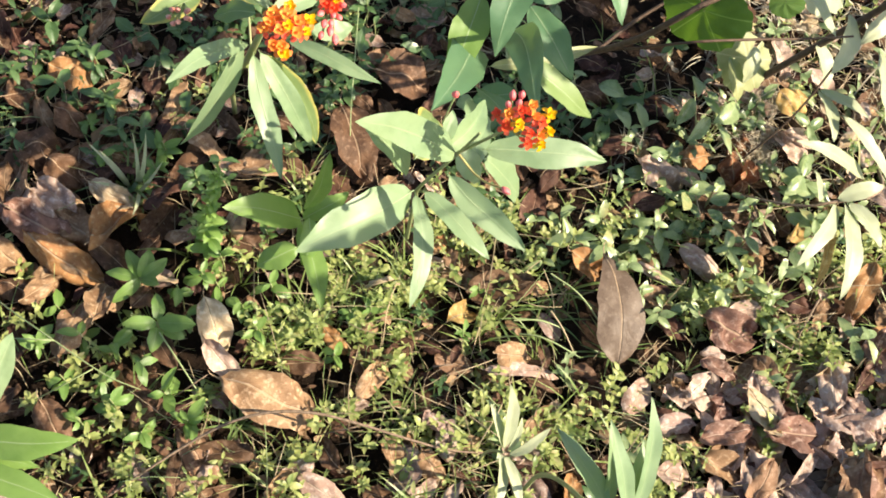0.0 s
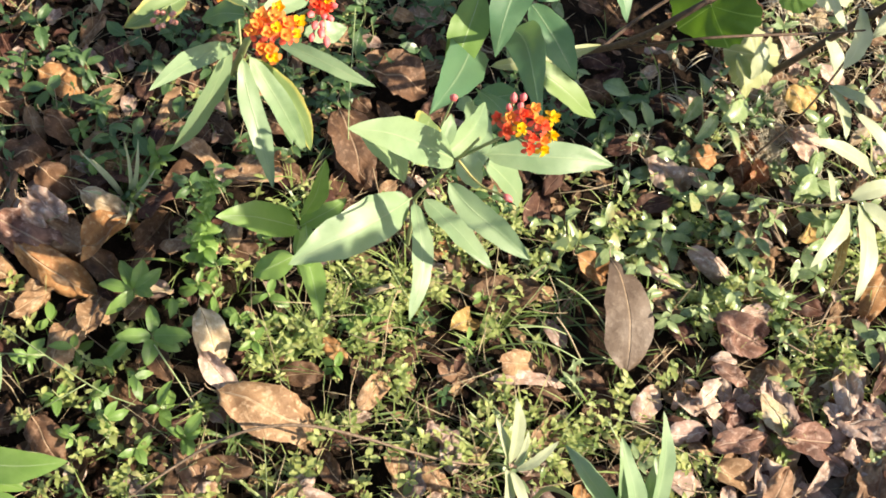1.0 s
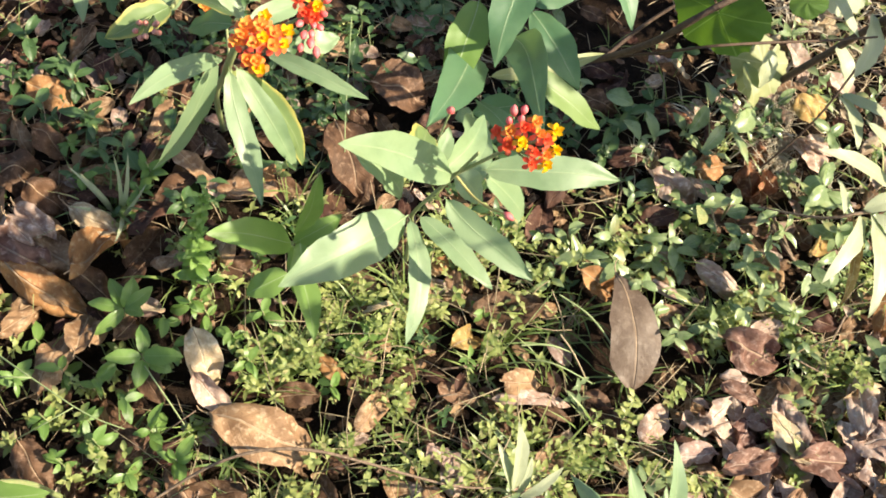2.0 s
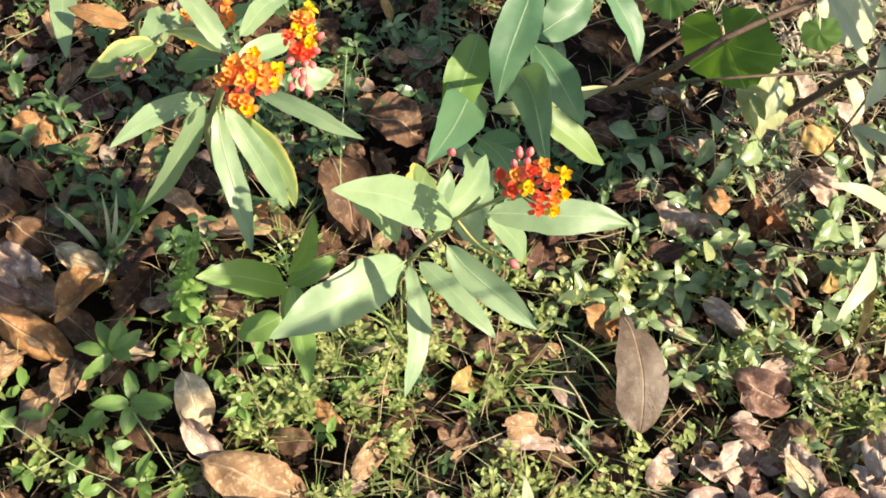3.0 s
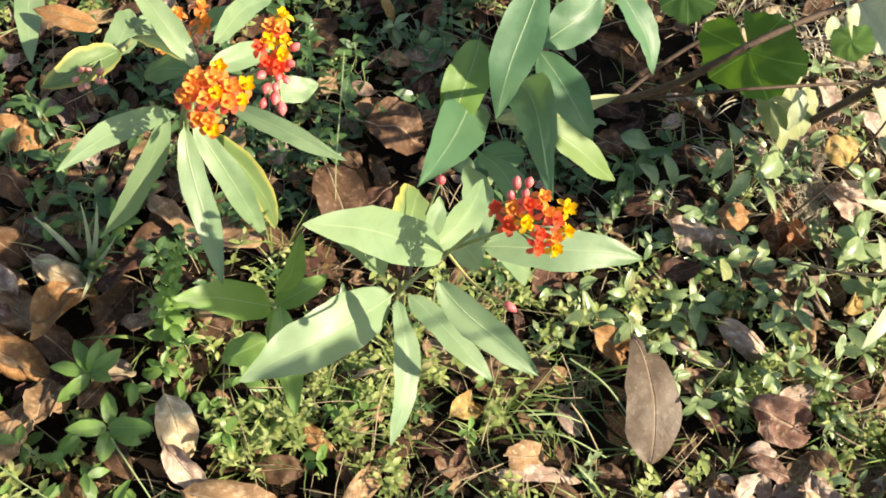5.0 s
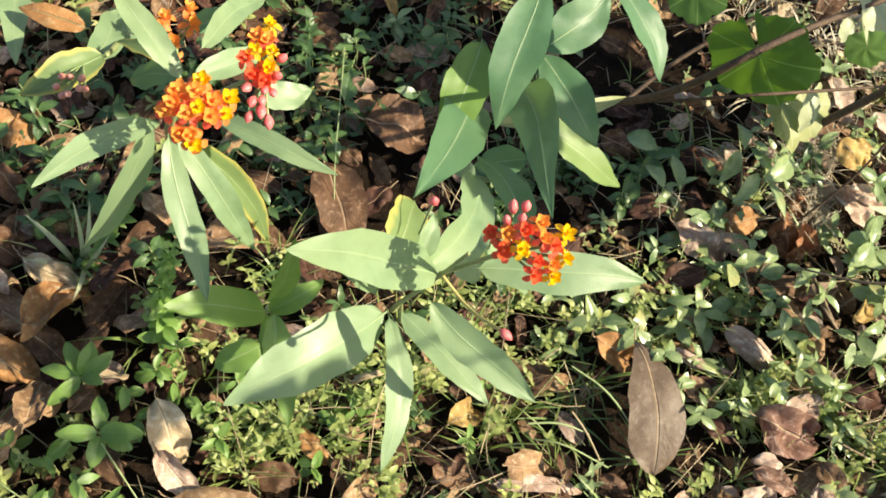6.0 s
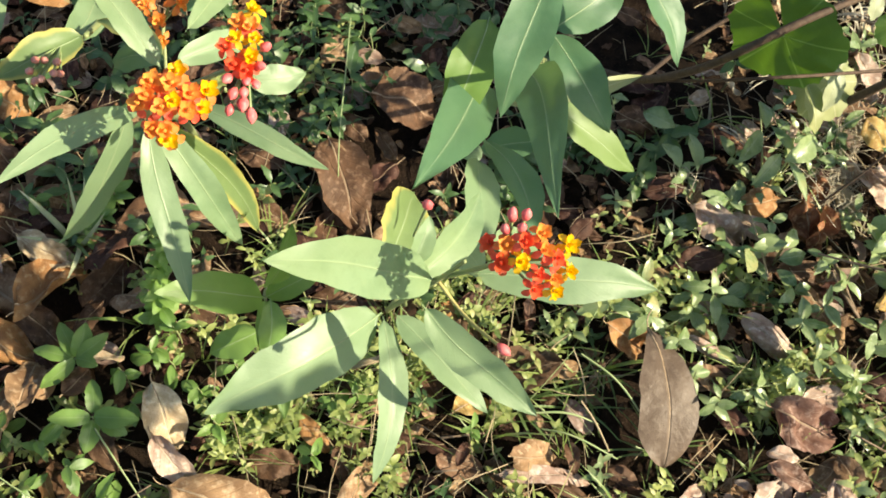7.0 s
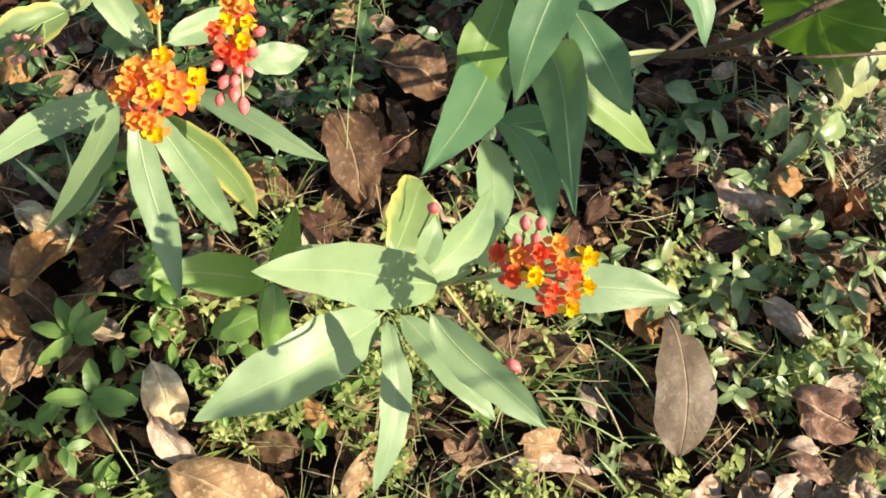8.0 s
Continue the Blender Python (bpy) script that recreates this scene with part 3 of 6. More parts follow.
leaf(plant, (0.126, 0.680, 0.500), (0.157, 0.672, 0.460), 0.032, arch=0.05, fold=0.2)
leaf(plant, (0.167, 0.728, 0.420), (0.227, 0.757, 0.288), 0.040, arch=0.06, fold=0.2)
open_head(plant, (0.109, 0.553, 0.707), (0.143, 0.530, 0.783), (
    (0.1322, 0.5317, 0.7991, "r"), (0.1401, 0.5274, 0.8062, "g"), (0.1487, 0.5272, 0.8111, "r"), (0.1570, 0.5313, 0.8128, "g"), (0.1584, 0.5234, 0.8101, "o"),
    (0.1708, 0.5282, 0.8069, "p"), (0.1382, 0.5211, 0.7995, "r"), (0.1473, 0.5191, 0.8056, "p"), (0.1647, 0.5211, 0.8065, "r"), (0.1713, 0.5181, 0.7989, "p"),
    (0.1557, 0.5141, 0.8015, "r"), (0.1550, 0.5103, 0.7930, "r"), (0.1653, 0.5110, 0.7912, "p"), (0.1641, 0.5138, 0.7982, "o")),
    ((0.1432, 0.5430, 0.8093), (0.1498, 0.5418, 0.8119), (0.1397, 0.5354, 0.8077), (0.1474, 0.5345, 0.8118)), 0.0124, 21)
stem(plant, [(0.111, 0.552, 0.707), (0.128, 0.531, 0.701), (0.144, 0.499, 0.741)], [0.0011, 0.0010, 0.0009], YELLOW_STALK, "stalk")
bud(plant, (0.142, 0.501, 0.741), (0.145, 0.498, 0.741), 0.0085)
bud(plant, (0.096, 0.574, 0.720), (0.102, 0.563, 0.779), 0.0085)

# ---- milkweed in half shade, with the shade put into its leaf colour ----
plant = milkweed((0.28, 1.20, 0.0), "milkweed with broad hanging leaves, dappled shade darkened into their green")
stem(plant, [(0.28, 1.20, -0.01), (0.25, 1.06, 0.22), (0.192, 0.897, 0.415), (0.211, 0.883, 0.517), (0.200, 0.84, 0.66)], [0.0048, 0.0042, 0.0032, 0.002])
leaf(plant, (0.192, 0.822, 0.668), (0.157, 0.720, 0.620), 0.038, MILK_SHADE, arch=0.10, fold=0.15, up=(-0.05, -0.5, 0.85))
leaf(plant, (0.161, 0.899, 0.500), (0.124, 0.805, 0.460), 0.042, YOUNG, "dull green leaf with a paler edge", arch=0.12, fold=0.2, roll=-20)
leaf(plant, (0.169, 0.898, 0.396), (0.097, 0.690, 0.565), 0.050, MILK_SHADE, arch=0.08, fold=0.12, up=(-0.1, -0.6, 0.75))
leaf(plant, (0.211, 0.873, 0.517), (0.266, 0.804, 0.470), 0.038, MILK_SHADE, arch=0.14, fold=0.2, up=(0.1, -0.5, 0.8))
leaf(plant, (0.192, 0.867, 0.455), (0.186, 0.610, 0.680), 0.040, MILK_SHADE, arch=0.10, fold=0.12, up=(-0.1, -0.6, 0.75))
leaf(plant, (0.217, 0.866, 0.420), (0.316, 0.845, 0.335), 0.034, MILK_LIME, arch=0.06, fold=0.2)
leaf(plant, (0.208, 0.856, 0.540), (0.271, 0.912, 0.560), 0.042, MILK_SHADE, arch=0.06, fold=0.15)
leaf(plant, (0.260, 0.866, 0.620), (0.300, 0.801, 0.575), 0.030, MILK_SHADE, arch=0.10, fold=0.2)
leaf(plant, (0.221, 0.860, 0.360), (0.165, 0.861, 0.340), 0.032, MILK_SHADE, arch=0.06, fold=0.2)
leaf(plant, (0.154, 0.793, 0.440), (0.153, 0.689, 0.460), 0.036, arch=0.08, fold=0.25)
leaf(plant, (0.161, 0.825, 0.420), (0.203, 0.710, 0.440), 0.036, MILK_SHADE, arch=0.08, fold=0.2)
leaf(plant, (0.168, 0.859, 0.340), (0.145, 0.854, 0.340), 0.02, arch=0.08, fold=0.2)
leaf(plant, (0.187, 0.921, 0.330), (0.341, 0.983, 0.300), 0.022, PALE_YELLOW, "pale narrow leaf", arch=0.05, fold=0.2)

# ---- low shoot ----
plant = milkweed((-0.06, 0.85, 0.0), "short milkweed shoot with bright green leaves close to the litter")
stem(plant, [(-0.06, 0.85, -0.01), (-0.055, 0.80, 0.13), (-0.044, 0.742, 0.235)], [0.0036, 0.003, 0.0022])
leaf(plant, (-0.044, 0.742, 0.235), (-0.132, 0.700, 0.336), 0.040, YOUNG, arch=0.08, fold=0.2)
leaf(plant, (-0.040, 0.746, 0.255), (-0.008, 0.754, 0.378), 0.029, YOUNG, arch=0.08, fold=0.3)
leaf(plant, (-0.044, 0.742, 0.235), (-0.015, 0.614, 0.238), 0.032, YOUNG, arch=0.08, fold=0.2)
leaf(plant, (-0.049, 0.721, 0.200), (-0.102, 0.702, 0.178), 0.034, YOUNG, arch=0.08, fold=0.2)
leaf(plant, (-0.033, 0.722, 0.280), (-0.040, 0.674, 0.240), 0.028, YOUNG, arch=0.10, fold=0.2)
leaf(plant, (-0.044, 0.742, 0.235), (0.015, 0.769, 0.260), 0.026, YOUNG, arch=0.08, fold=0.2)


# ---- climber with lobed leaves ----
def lobed_leaf(parent, foot, centre, tip, radius, seed=0, mat=None, facing=(-0.35, -0.55, 0.6)):
    """A palmate leaf with shallow lobes; the main veins meet near the stalk."""
    centre, tip = np.asarray(centre, float), np.asarray(tip, float)
    d = unit(tip - centre)
    side = unit(np.cross(d, facing))
    nrm = np.cross(side, d)
    rings, n = 9, 66
    verts, uvs = [], []
    for i in range(rings + 1):
        r = i / rings
        for k in range(n + 1):
            w = -3.02 + 6.04 * k / n
            lobe = 0.86 + 0.11 * abs(math.cos(w * 2.856)) ** 0.8 * (1.0 + 0.25 * math.sin(w * 1.3 + seed)) + 0.025 * math.sin(w * 19 + seed) + 0.014 * math.sin(w * 41 + seed) - 0.22 * (abs(w) / 3.02) ** 3
            rad = radius * r * lobe
            x, y = math.sin(w) * rad, math.cos(w) * rad
            near = min(abs(w - c) for c in (-2.2, -1.1, 0, 1.1, 2.2))
            bump = radius * (0.018 * r * math.cos(w * 5.7 + math.pi) - 0.12 * r * r * (0.6 + 0.4 * math.cos(w + seed)) + 0.02 * math.sin(w * 7 + seed + r * 5) * r)
            verts.append(centre + side * x + d * y + nrm * bump)
            uvs.append((r, min(0.5 + near * (0.3 + r) * 1.1, 0.99)))
    b = Build()
    b.add(np.array(verts), grid_faces(rings, n), np.array(uvs), 0)
    b.add(*tube([foot, (np.asarray(foot) + centre) * 0.5 + nrm * 0.006, centre], [0.0012, 0.001, 0.001], 5, 2), 1)
    return b.part("leaf", [mat or LOBED, STEM], parent)


plant = thing("lobed_climber", (0.62, 1.12, 0.0), "woody climber with broad lobed bright green leaves on brown branches", "plant")
stem(plant, [(0.36, 1.2, -0.005), (0.337, 0.973, 0.300), (0.374, 0.923, 0.400), (0.394, 0.897, 0.470), (0.435, 0.907, 0.500), (0.524, 0.957, 0.490), (0.612, 0.990, 0.500)], [0.005, 0.0042, 0.004, 0.0036, 0.0026], BRANCH, "branch")
stem(plant, [(0.679, 0.987, 0.340), (0.612, 0.964, 0.360), (0.494, 0.896, 0.440), (0.417, 0.874, 0.460), (0.379, 0.923, 0.380), (0.347, 0.970, 0.310)], [0.0014, 0.0018, 0.0016], BRANCH, "branch")
stem(plant, [(0.342, 0.989, 0.280), (0.397, 1.032, 0.300), (0.463, 1.061, 0.330), (0.503, 1.067, 0.360)], [0.003, 0.0024, 0.0018], BRANCH, "branch")
stem(plant, [(0.534, 1.008, 0.380), (0.576, 1.017, 0.360), (0.683, 1.034, 0.300)], [0.0017, 0.0017, 0.0012], TWIG, "branch")
lobed_leaf(plant, (0.441, 0.947, 0.420), (0.437, 0.925, 0.455), (0.468, 0.893, 0.400), 0.062, 1, None, (-0.62, -0.50, 0.45))
lobed_leaf(plant, (0.443, 1.074, 0.360), (0.410, 1.068, 0.380), (0.411, 1.037, 0.360), 0.036, 2)
lobed_leaf(plant, (0.512, 0.920, 0.520), (0.501, 0.872, 0.540), (0.508, 0.862, 0.520), 0.022, 3, YOUNG)
lobed_leaf(plant, (0.587, 1.078, 0.360), (0.652, 1.088, 0.350), (0.642, 1.039, 0.330), 0.066, 4, PALE, (0.55, -0.3, 0.7))
leaf(plant, (0.529, 0.968, 0.500), (0.537, 0.932, 0.470), 0.018, PALE, arch=0.08)
leaf(plant, (0.593, 1.051, 0.400), (0.655, 0.983, 0.340), 0.022, PALE, "long pale greyish leaf", arch=0.04, fold=0.1)
leaf(plant, (0.561, 1.023, 0.400), (0.559, 1.004, 0.380), 0.022, PALE, arch=0.06)
# unseen branches added to the right, towards the sun, to cast dappled shade
rng = random.Random(77)
for line in (((0.80, 1.00, 0.46), (0.92, 0.94, 0.54), (1.05, 0.92, 0.61), (1.20, 0.92, 0.69), (1.34, 0.92, 0.76), (1.48, 0.98, 0.82)),
             ((0.86, 1.05, 0.52), (0.94, 1.01, 0.66), (1.06, 1.02, 0.76), (1.18, 1.05, 0.86)),
             ((0.86, 1.05, 0.52), (0.90, 0.90, 0.74), (0.92, 0.76, 0.90), (0.92, 0.62, 0.99), (0.90, 0.50, 1.0)),
             ((0.90, 0.90, 0.74), (0.88, 0.86, 0.88), (0.90, 0.84, 0.98), (0.97, 0.83, 1.06)),
             ((0.90, 0.50, 1.0), (0.90, 0.40, 0.97), (0.90, 0.32, 0.95), (0.88, 0.24, 0.93))):
    stem(plant, line, [0.004, 0.003, 0.002], BRANCH, "branch")
    many = 30 if line[-1][0] > 1.3 else 15 if line[-1][1] > 0.45 else 7
    for k in range(many):
        f = (k + 0.5) / many * (len(line) - 1)
        i = min(int(f), len(line) - 2)
        at = np.array(line[i]) + (np.array(line[i + 1]) - np.array(line[i])) * (f - i)
        # leaves left out so that sun reaches the plants behind
        gap = (line[-1] == (0.90, 0.50, 1.0) and k in (2, 4, 5, 6, 8)) or (many == 30 and 0 < k < 8) or (line[-1][0] == 0.97 and k < 4)
        mid = at + np.array((rng.uniform(-0.05, 0.05), rng.uniform(-0.07, 0.07) * many / 18, rng.uniform(-0.05, 0.07)))
        tip, wide = mid + np.array((rng.uniform(-0.5, 0.5), rng.uniform(-0.6, 0.4), -0.5)) * 0.05, rng.uniform(0.035, 0.06)
        if gap:
            continue
        lobed_leaf(plant, at, mid, tip, wide, k, None, (0.5, -0.2, 0.6))
# unseen twig and leaf, added to shade one broad milkweed leaf's tip
stem(plant, [(0.90, 0.50, 1.0), (0.85, 0.42, 1.09), (0.79, 0.34, 1.16), (0.745, 0.312, 1.18)], [0.0025, 0.0016], BRANCH, "branch")
lobed_leaf(plant, (0.745, 0.312, 1.18), (0.738, 0.310, 1.172), (0.705, 0.306, 1.13), 0.042, 5, None, (0.72, -0.2, 0.52))
# added stem that joins the unseen shading branches to the ground
stem(plant, [(0.62, 1.12, -0.005), (0.70, 1.08, 0.2), (0.80, 1.05, 0.42), (0.86, 1.05, 0.52)], [0.006, 0.005, 0.004], BRANCH, "branch")

# ---- pale narrow-leaved shoots ----
def shoot(at, label):
    return thing("narrow_leaf_shoot", at, label, "plant", "pale shoots")


plant = shoot((0.80, 0.93, 0.0), "pale grey-green narrow-leaved shoot lying over dry litter")
stem(plant, [(0.86, 1.0, -0.005), (0.781, 0.856, 0.150), (0.691, 0.830, 0.170), (0.654, 0.830, 0.150), (0.585, 0.878, 0.100)], [0.003, 0.0026, 0.0012], TWIG)
leaf(plant, (0.693, 0.828, 0.170), (0.618, 0.722, 0.180), 0.026, PALE, arch=0.14, fold=0.2)
leaf(plant, (0.687, 0.832, 0.160), (0.657, 0.711, 0.130), 0.020, TONES["gold"], "yellow dying leaf", arch=0.10, fold=0.3)
leaf(plant, (0.707, 0.830, 0.170), (0.683, 0.687, 0.150), 0.034, PALE, arch=0.14, fold=0.2)
leaf(plant, (0.712, 0.830, 0.170), (0.752, 0.764, 0.160), 0.028, PALE, arch=0.12, fold=0.2)
leaf(plant, (0.696, 0.835, 0.170), (0.765, 0.852, 0.180), 0.024, PALE, arch=0.1, fold=0.2)
leaf(plant, (0.675, 0.833, 0.160), (0.676, 0.889, 0.160), 0.014, PALE, arch=0.1, fold=0.2)
plant = shoot((0.85, 1.15, 0.0), "pale narrow-leaved shoot with long drooping leaves in full sun")
stem(plant, [(0.610, 0.973, 0.030), (0.673, 0.998, 0.120), (0.720, 1.045, 0.200), (0.733, 1.066, 0.260), (0.767, 1.091, 0.300)], [0.0016, 0.0018, 0.0022], BRANCH)
leaf(plant, (0.759, 0.887, 0.140), (0.626, 0.891, 0.229), 0.022, PALE, arch=0.08, fold=0.25)
leaf(plant, (0.703, 0.942, 0.220), (0.782, 0.869, 0.160), 0.022, PALE, arch=0.08, fold=0.25)
leaf(plant, (0.685, 1.000, 0.200), (0.752, 0.952, 0.200), 0.018, PALE, arch=0.1, fold=0.25)
leaf(plant, (0.685, 0.998, 0.200), (0.694, 0.910, 0.200), 0.026, PALE, arch=0.1, fold=0.25)
leaf(plant, (0.720, 1.082, 0.270), (0.678, 0.983, 0.260), 0.034, PALE, arch=0.1, fold=0.2)
leaf(plant, (0.788, 1.093, 0.280), (0.728, 1.036, 0.260), 0.03, PALE, arch=0.1, fold=0.2)
leaf(plant, (0.755, 1.027, 0.260), (0.764, 0.916, 0.220), 0.034, PALE, arch=0.1, fold=0.2)
leaf(plant, (0.698, 1.086, 0.200), (0.715, 1.027, 0.160), 0.030, PALE, arch=0.08, fold=0.2)
leaf(plant, (0.585, 1.096, 0.140), (0.602, 1.043, 0.100), 0.034, PALE_YELLOW, arch=0.10, fold=0.2)
leaf(plant, (0.620, 1.105, 0.160), (0.607, 1.064, 0.120), 0.030, PALE, arch=0.10, fold=0.2)
lobed_leaf(plant, (0.647, 1.147, 0.100), (0.620, 1.109, 0.120), (0.586, 1.058, 0.100), 0.055, 6, PALE_YELLOW, (0.5, -0.3, 0.8))

plant = shoot((0.20, 0.50, 0.0), "small upright shoot with pale pointed leaves")
stem(plant, [(0.20, 0.50, -0.005), (0.195, 0.47, 0.15), (0.191, 0.410, 0.330)], [0.002, 0.0018, 0.0012])
leaf(plant, (0.191, 0.410, 0.340), (0.192, 0.462, 0.400), 0.017, PALE, arch=0.05, fold=0.4)
leaf(plant, (0.191, 0.410, 0.340), (0.173, 0.448, 0.380), 0.011, PALE, arch=0.08, fold=0.3)
leaf(plant, (0.197, 0.407, 0.330), (0.240, 0.429, 0.360), 0.012, PALE, arch=0.10, fold=0.3)
leaf(plant, (0.196, 0.411, 0.330), (0.209, 0.440, 0.360), 0.009, PALE, arch=0.08, fold=0.3)
leaf(plant, (0.188, 0.410, 0.330), (0.181, 0.348, 0.320), 0.013, PALE, arch=0.08, fold=0.3)
leaf(plant, (0.192, 0.407, 0.330), (0.211, 0.351, 0.320), 0.013, PALE, arch=0.08, fold=0.3)

plant = shoot((0.26, 0.46, 0.0), "leafy upright shoot with pointed sea-green leaves")
stem(plant, [(0.26, 0.46, -0.005), (0.25, 0.42, 0.25), (0.267, 0.287, 0.500)], [0.0032, 0.003, 0.002])
leaf(plant, (0.281, 0.292, 0.520), (0.287, 0.377, 0.600), 0.019, MILK, arch=0.06, fold=0.35)
leaf(plant, (0.276, 0.287, 0.520), (0.249, 0.356, 0.600), 0.019, MILK, arch=0.06, fold=0.35)
leaf(plant, (0.258, 0.292, 0.520), (0.209, 0.361, 0.560), 0.020, MILK, arch=0.08, fold=0.3)
leaf(plant, (0.255, 0.292, 0.500), (0.255, 0.361, 0.570), 0.015, MILK, arch=0.08, fold=0.3)
leaf(plant, (0.270, 0.287, 0.520), (0.287, 0.351, 0.560), 0.016, MILK, arch=0.08, fold=0.3)

plant = milkweed((-0.33, 0.50, 0.0), "milkweed with broad smooth leaves near the grass")
stem(plant, [(-0.33, 0.50, -0.005), (-0.335, 0.47, 0.2), (-0.374, 0.398, 0.360)], [0.0042, 0.0036, 0.0026])
leaf(plant, (-0.372, 0.404, 0.370), (-0.244, 0.394, 0.400), 0.036, YOUNG, arch=0.10, fold=0.12)
leaf(plant, (-0.373, 0.392, 0.360), (-0.289, 0.377, 0.360), 0.019, YOUNG, arch=0.08, fold=0.2)
leaf(plant, (-0.372, 0.386, 0.360), (-0.260, 0.340, 0.360), 0.030, YOUNG, arch=0.08, fold=0.2)
leaf(plant, (-0.365, 0.413, 0.370), (-0.336, 0.521, 0.370), 0.032, MILK, arch=0.08, fold=0.2)

# ---- fallen leaves ----
COVERED, SHADE_GAPS = [], []


def dead_leaf(p0, p1, width, tone="tan", lift=0.0, curl=0.5, arch=0.12, roll=0.0, body=0.45, fold=0.1, bow=0.0, crumple=0.12):
    """One dry leaf from its stalk end to its tip; lift raises the stalk end."""
    n = len([o for o in scene.objects if o.name.startswith("fallen_leaf")])
    p0, p1 = np.array(p0, float), np.array(p1, float)
    for p, up in ((p0, lift), (p1, -0.25 * lift)):
        p[2] = max(p[2] - 0.008, ground_z(p[0], p[1]) + 0.012) + up
    COVERED.append((0.5 * (p0[0] + p1[0]), 0.5 * (p0[1] + p1[1]), 0.32 * float(np.linalg.norm(p1 - p0)) + 0.15 * width))
    b = Build()
    up = (0.1, -0.2, 0.95)
    verts, faces, uvs = blade(p0, p1, width, arch=arch, fold=fold, roll=roll, body=body, tipness=0.62, wave=0.05, curl=curl, stalk=0.03, nu=16, nv=8, seed=n * 1.37 + 1, crumple=crumple, bow=bow, up=up, crease=0.5 * crumple)
    b.add(verts, faces, uvs)
    words = {"tan": "dry tan fallen leaf lying on the soil", "brown": "dull brown dry leaf curled on the ground", "pink": "pale pinkish-brown crumpled dry leaf",
             "grey": "grey-brown weathered fallen leaf", "orange": "orange-brown dry fallen leaf", "gold": "yellowish dry fallen leaf", "pale": "bleached cream-coloured dry fallen leaf", "maroon": "dark reddish-brown decaying leaf", "russet": "russet-brown shrivelled dry leaf in sun", "rose": "crumpled rose-brown dry leaf with folded edges"}
    ob = b.part("fallen_leaf", [TONES[tone]])
    if np.linalg.norm(p1 - p0) > 0.045:
        midrib(ob, verts, 16, 8, width * 0.014, DRY_RIB, up)
        s = Build()
        back = unit(p0 - p1) * 0.3 * width
        s.add(*tube([p0 + back + np.array((0.1 * width, 0.0, 0.004)), p0 + 0.5 * back, p0], [0.0007, 0.0007, 0.0009], 5, 1))
        s.part("stalk", [DRY_RIB], ob)
    return tagged(ob, words[tone], "dead leaf", "fallen leaves")


dead_leaf((-0.456, 1.109, 0.025), (-0.388, 1.085, 0.025), 0.050, "orange", 0.02, curl=0.2, roll=-5)
dead_leaf((0.048, 1.115, 0.025), (0.132, 1.103, 0.025), 0.084, "brown", 0.03, curl=-0.2, roll=10, crumple=0.08)
dead_leaf((-0.019, 1.035, 0.025), (0.014, 1.007, 0.025), 0.048, "tan", 0.03, curl=-0.44, roll=0)
dead_leaf((-0.005, 0.998, 0.025), (0.053, 0.923, 0.025), 0.052, "brown", 0.01, curl=0.36, roll=-18)
dead_leaf((-0.189, 0.947, 0.025), (-0.134, 0.932, 0.025), 0.028, "pink", 0.01, curl=-0.41, roll=-5)
dead_leaf((-0.115, 0.964, 0.025), (-0.066, 0.961, 0.025), 0.032, "orange", 0.02, curl=0.18, roll=-2)
dead_leaf((-0.087, 0.930, 0.025), (-0.053, 0.935, 0.025), 0.026, "tan", 0.0, curl=0.20, roll=-15)
dead_leaf((-0.295, 0.614, 0.025), (-0.278, 0.576, 0.025), 0.018, "orange", 0.01, curl=-0.27, roll=-21)
dead_leaf((-0.181, 0.707, 0.025), (-0.157, 0.648, 0.025), 0.048, "pale", 0.05, curl=-0.25, roll=1)
dead_leaf((-0.178, 0.654, 0.025), (-0.125, 0.606, 0.025), 0.034, "pink", 0.03, curl=-0.43, roll=-18)
dead_leaf((-0.154, 0.593, 0.025), (-0.017, 0.550, 0.025), 0.074, "tan", 0.04, curl=0.25, roll=14, body=0.5)
dead_leaf((-0.075, 0.631, 0.025), (-0.013, 0.632, 0.025), 0.035, "brown", 0.0, curl=-0.07, roll=-4)
dead_leaf((-0.021, 0.688, 0.025), (0.018, 0.648, 0.025), 0.024, "orange", 0.01, curl=0.12, roll=-17)
dead_leaf((0.033, 0.574, 0.025), (0.073, 0.643, 0.025), 0.032, "tan", 0.02, curl=0.07, roll=-14)
dead_leaf((0.121, 0.718, 0.025), (0.134, 0.687, 0.025), 0.023, "tan", 0.0, curl=0.10, roll=20)
dead_leaf((0.157, 0.688, 0.025), (0.191, 0.720, 0.025), 0.035, "gold", 0.03, curl=-0.40, roll=2)
dead_leaf((0.125, 0.796, 0.025), (0.166, 0.785, 0.025), 0.023, "pink", 0.0, curl=0.10, roll=-15)
dead_leaf((0.176, 0.761, 0.025), (0.220, 0.757, 0.025), 0.038, "tan", 0.0, curl=-0.21, roll=21)
dead_leaf((0.220, 0.633, 0.025), (0.277, 0.652, 0.025), 0.038, "tan", 0.05, curl=0.45, roll=-16)
dead_leaf((0.208, 0.620, 0.025), (0.316, 0.618, 0.025), 0.023, "pink", 0.02, curl=0.18, roll=19)
dead_leaf((0.267, 0.613, 0.025), (0.314, 0.597, 0.025), 0.017, "brown", 0.01, curl=-0.24, roll=4)
dead_leaf((0.336, 0.799, 0.025), (0.384, 0.784, 0.025), 0.042, "orange", 0.04, curl=-0.41, roll=-5)
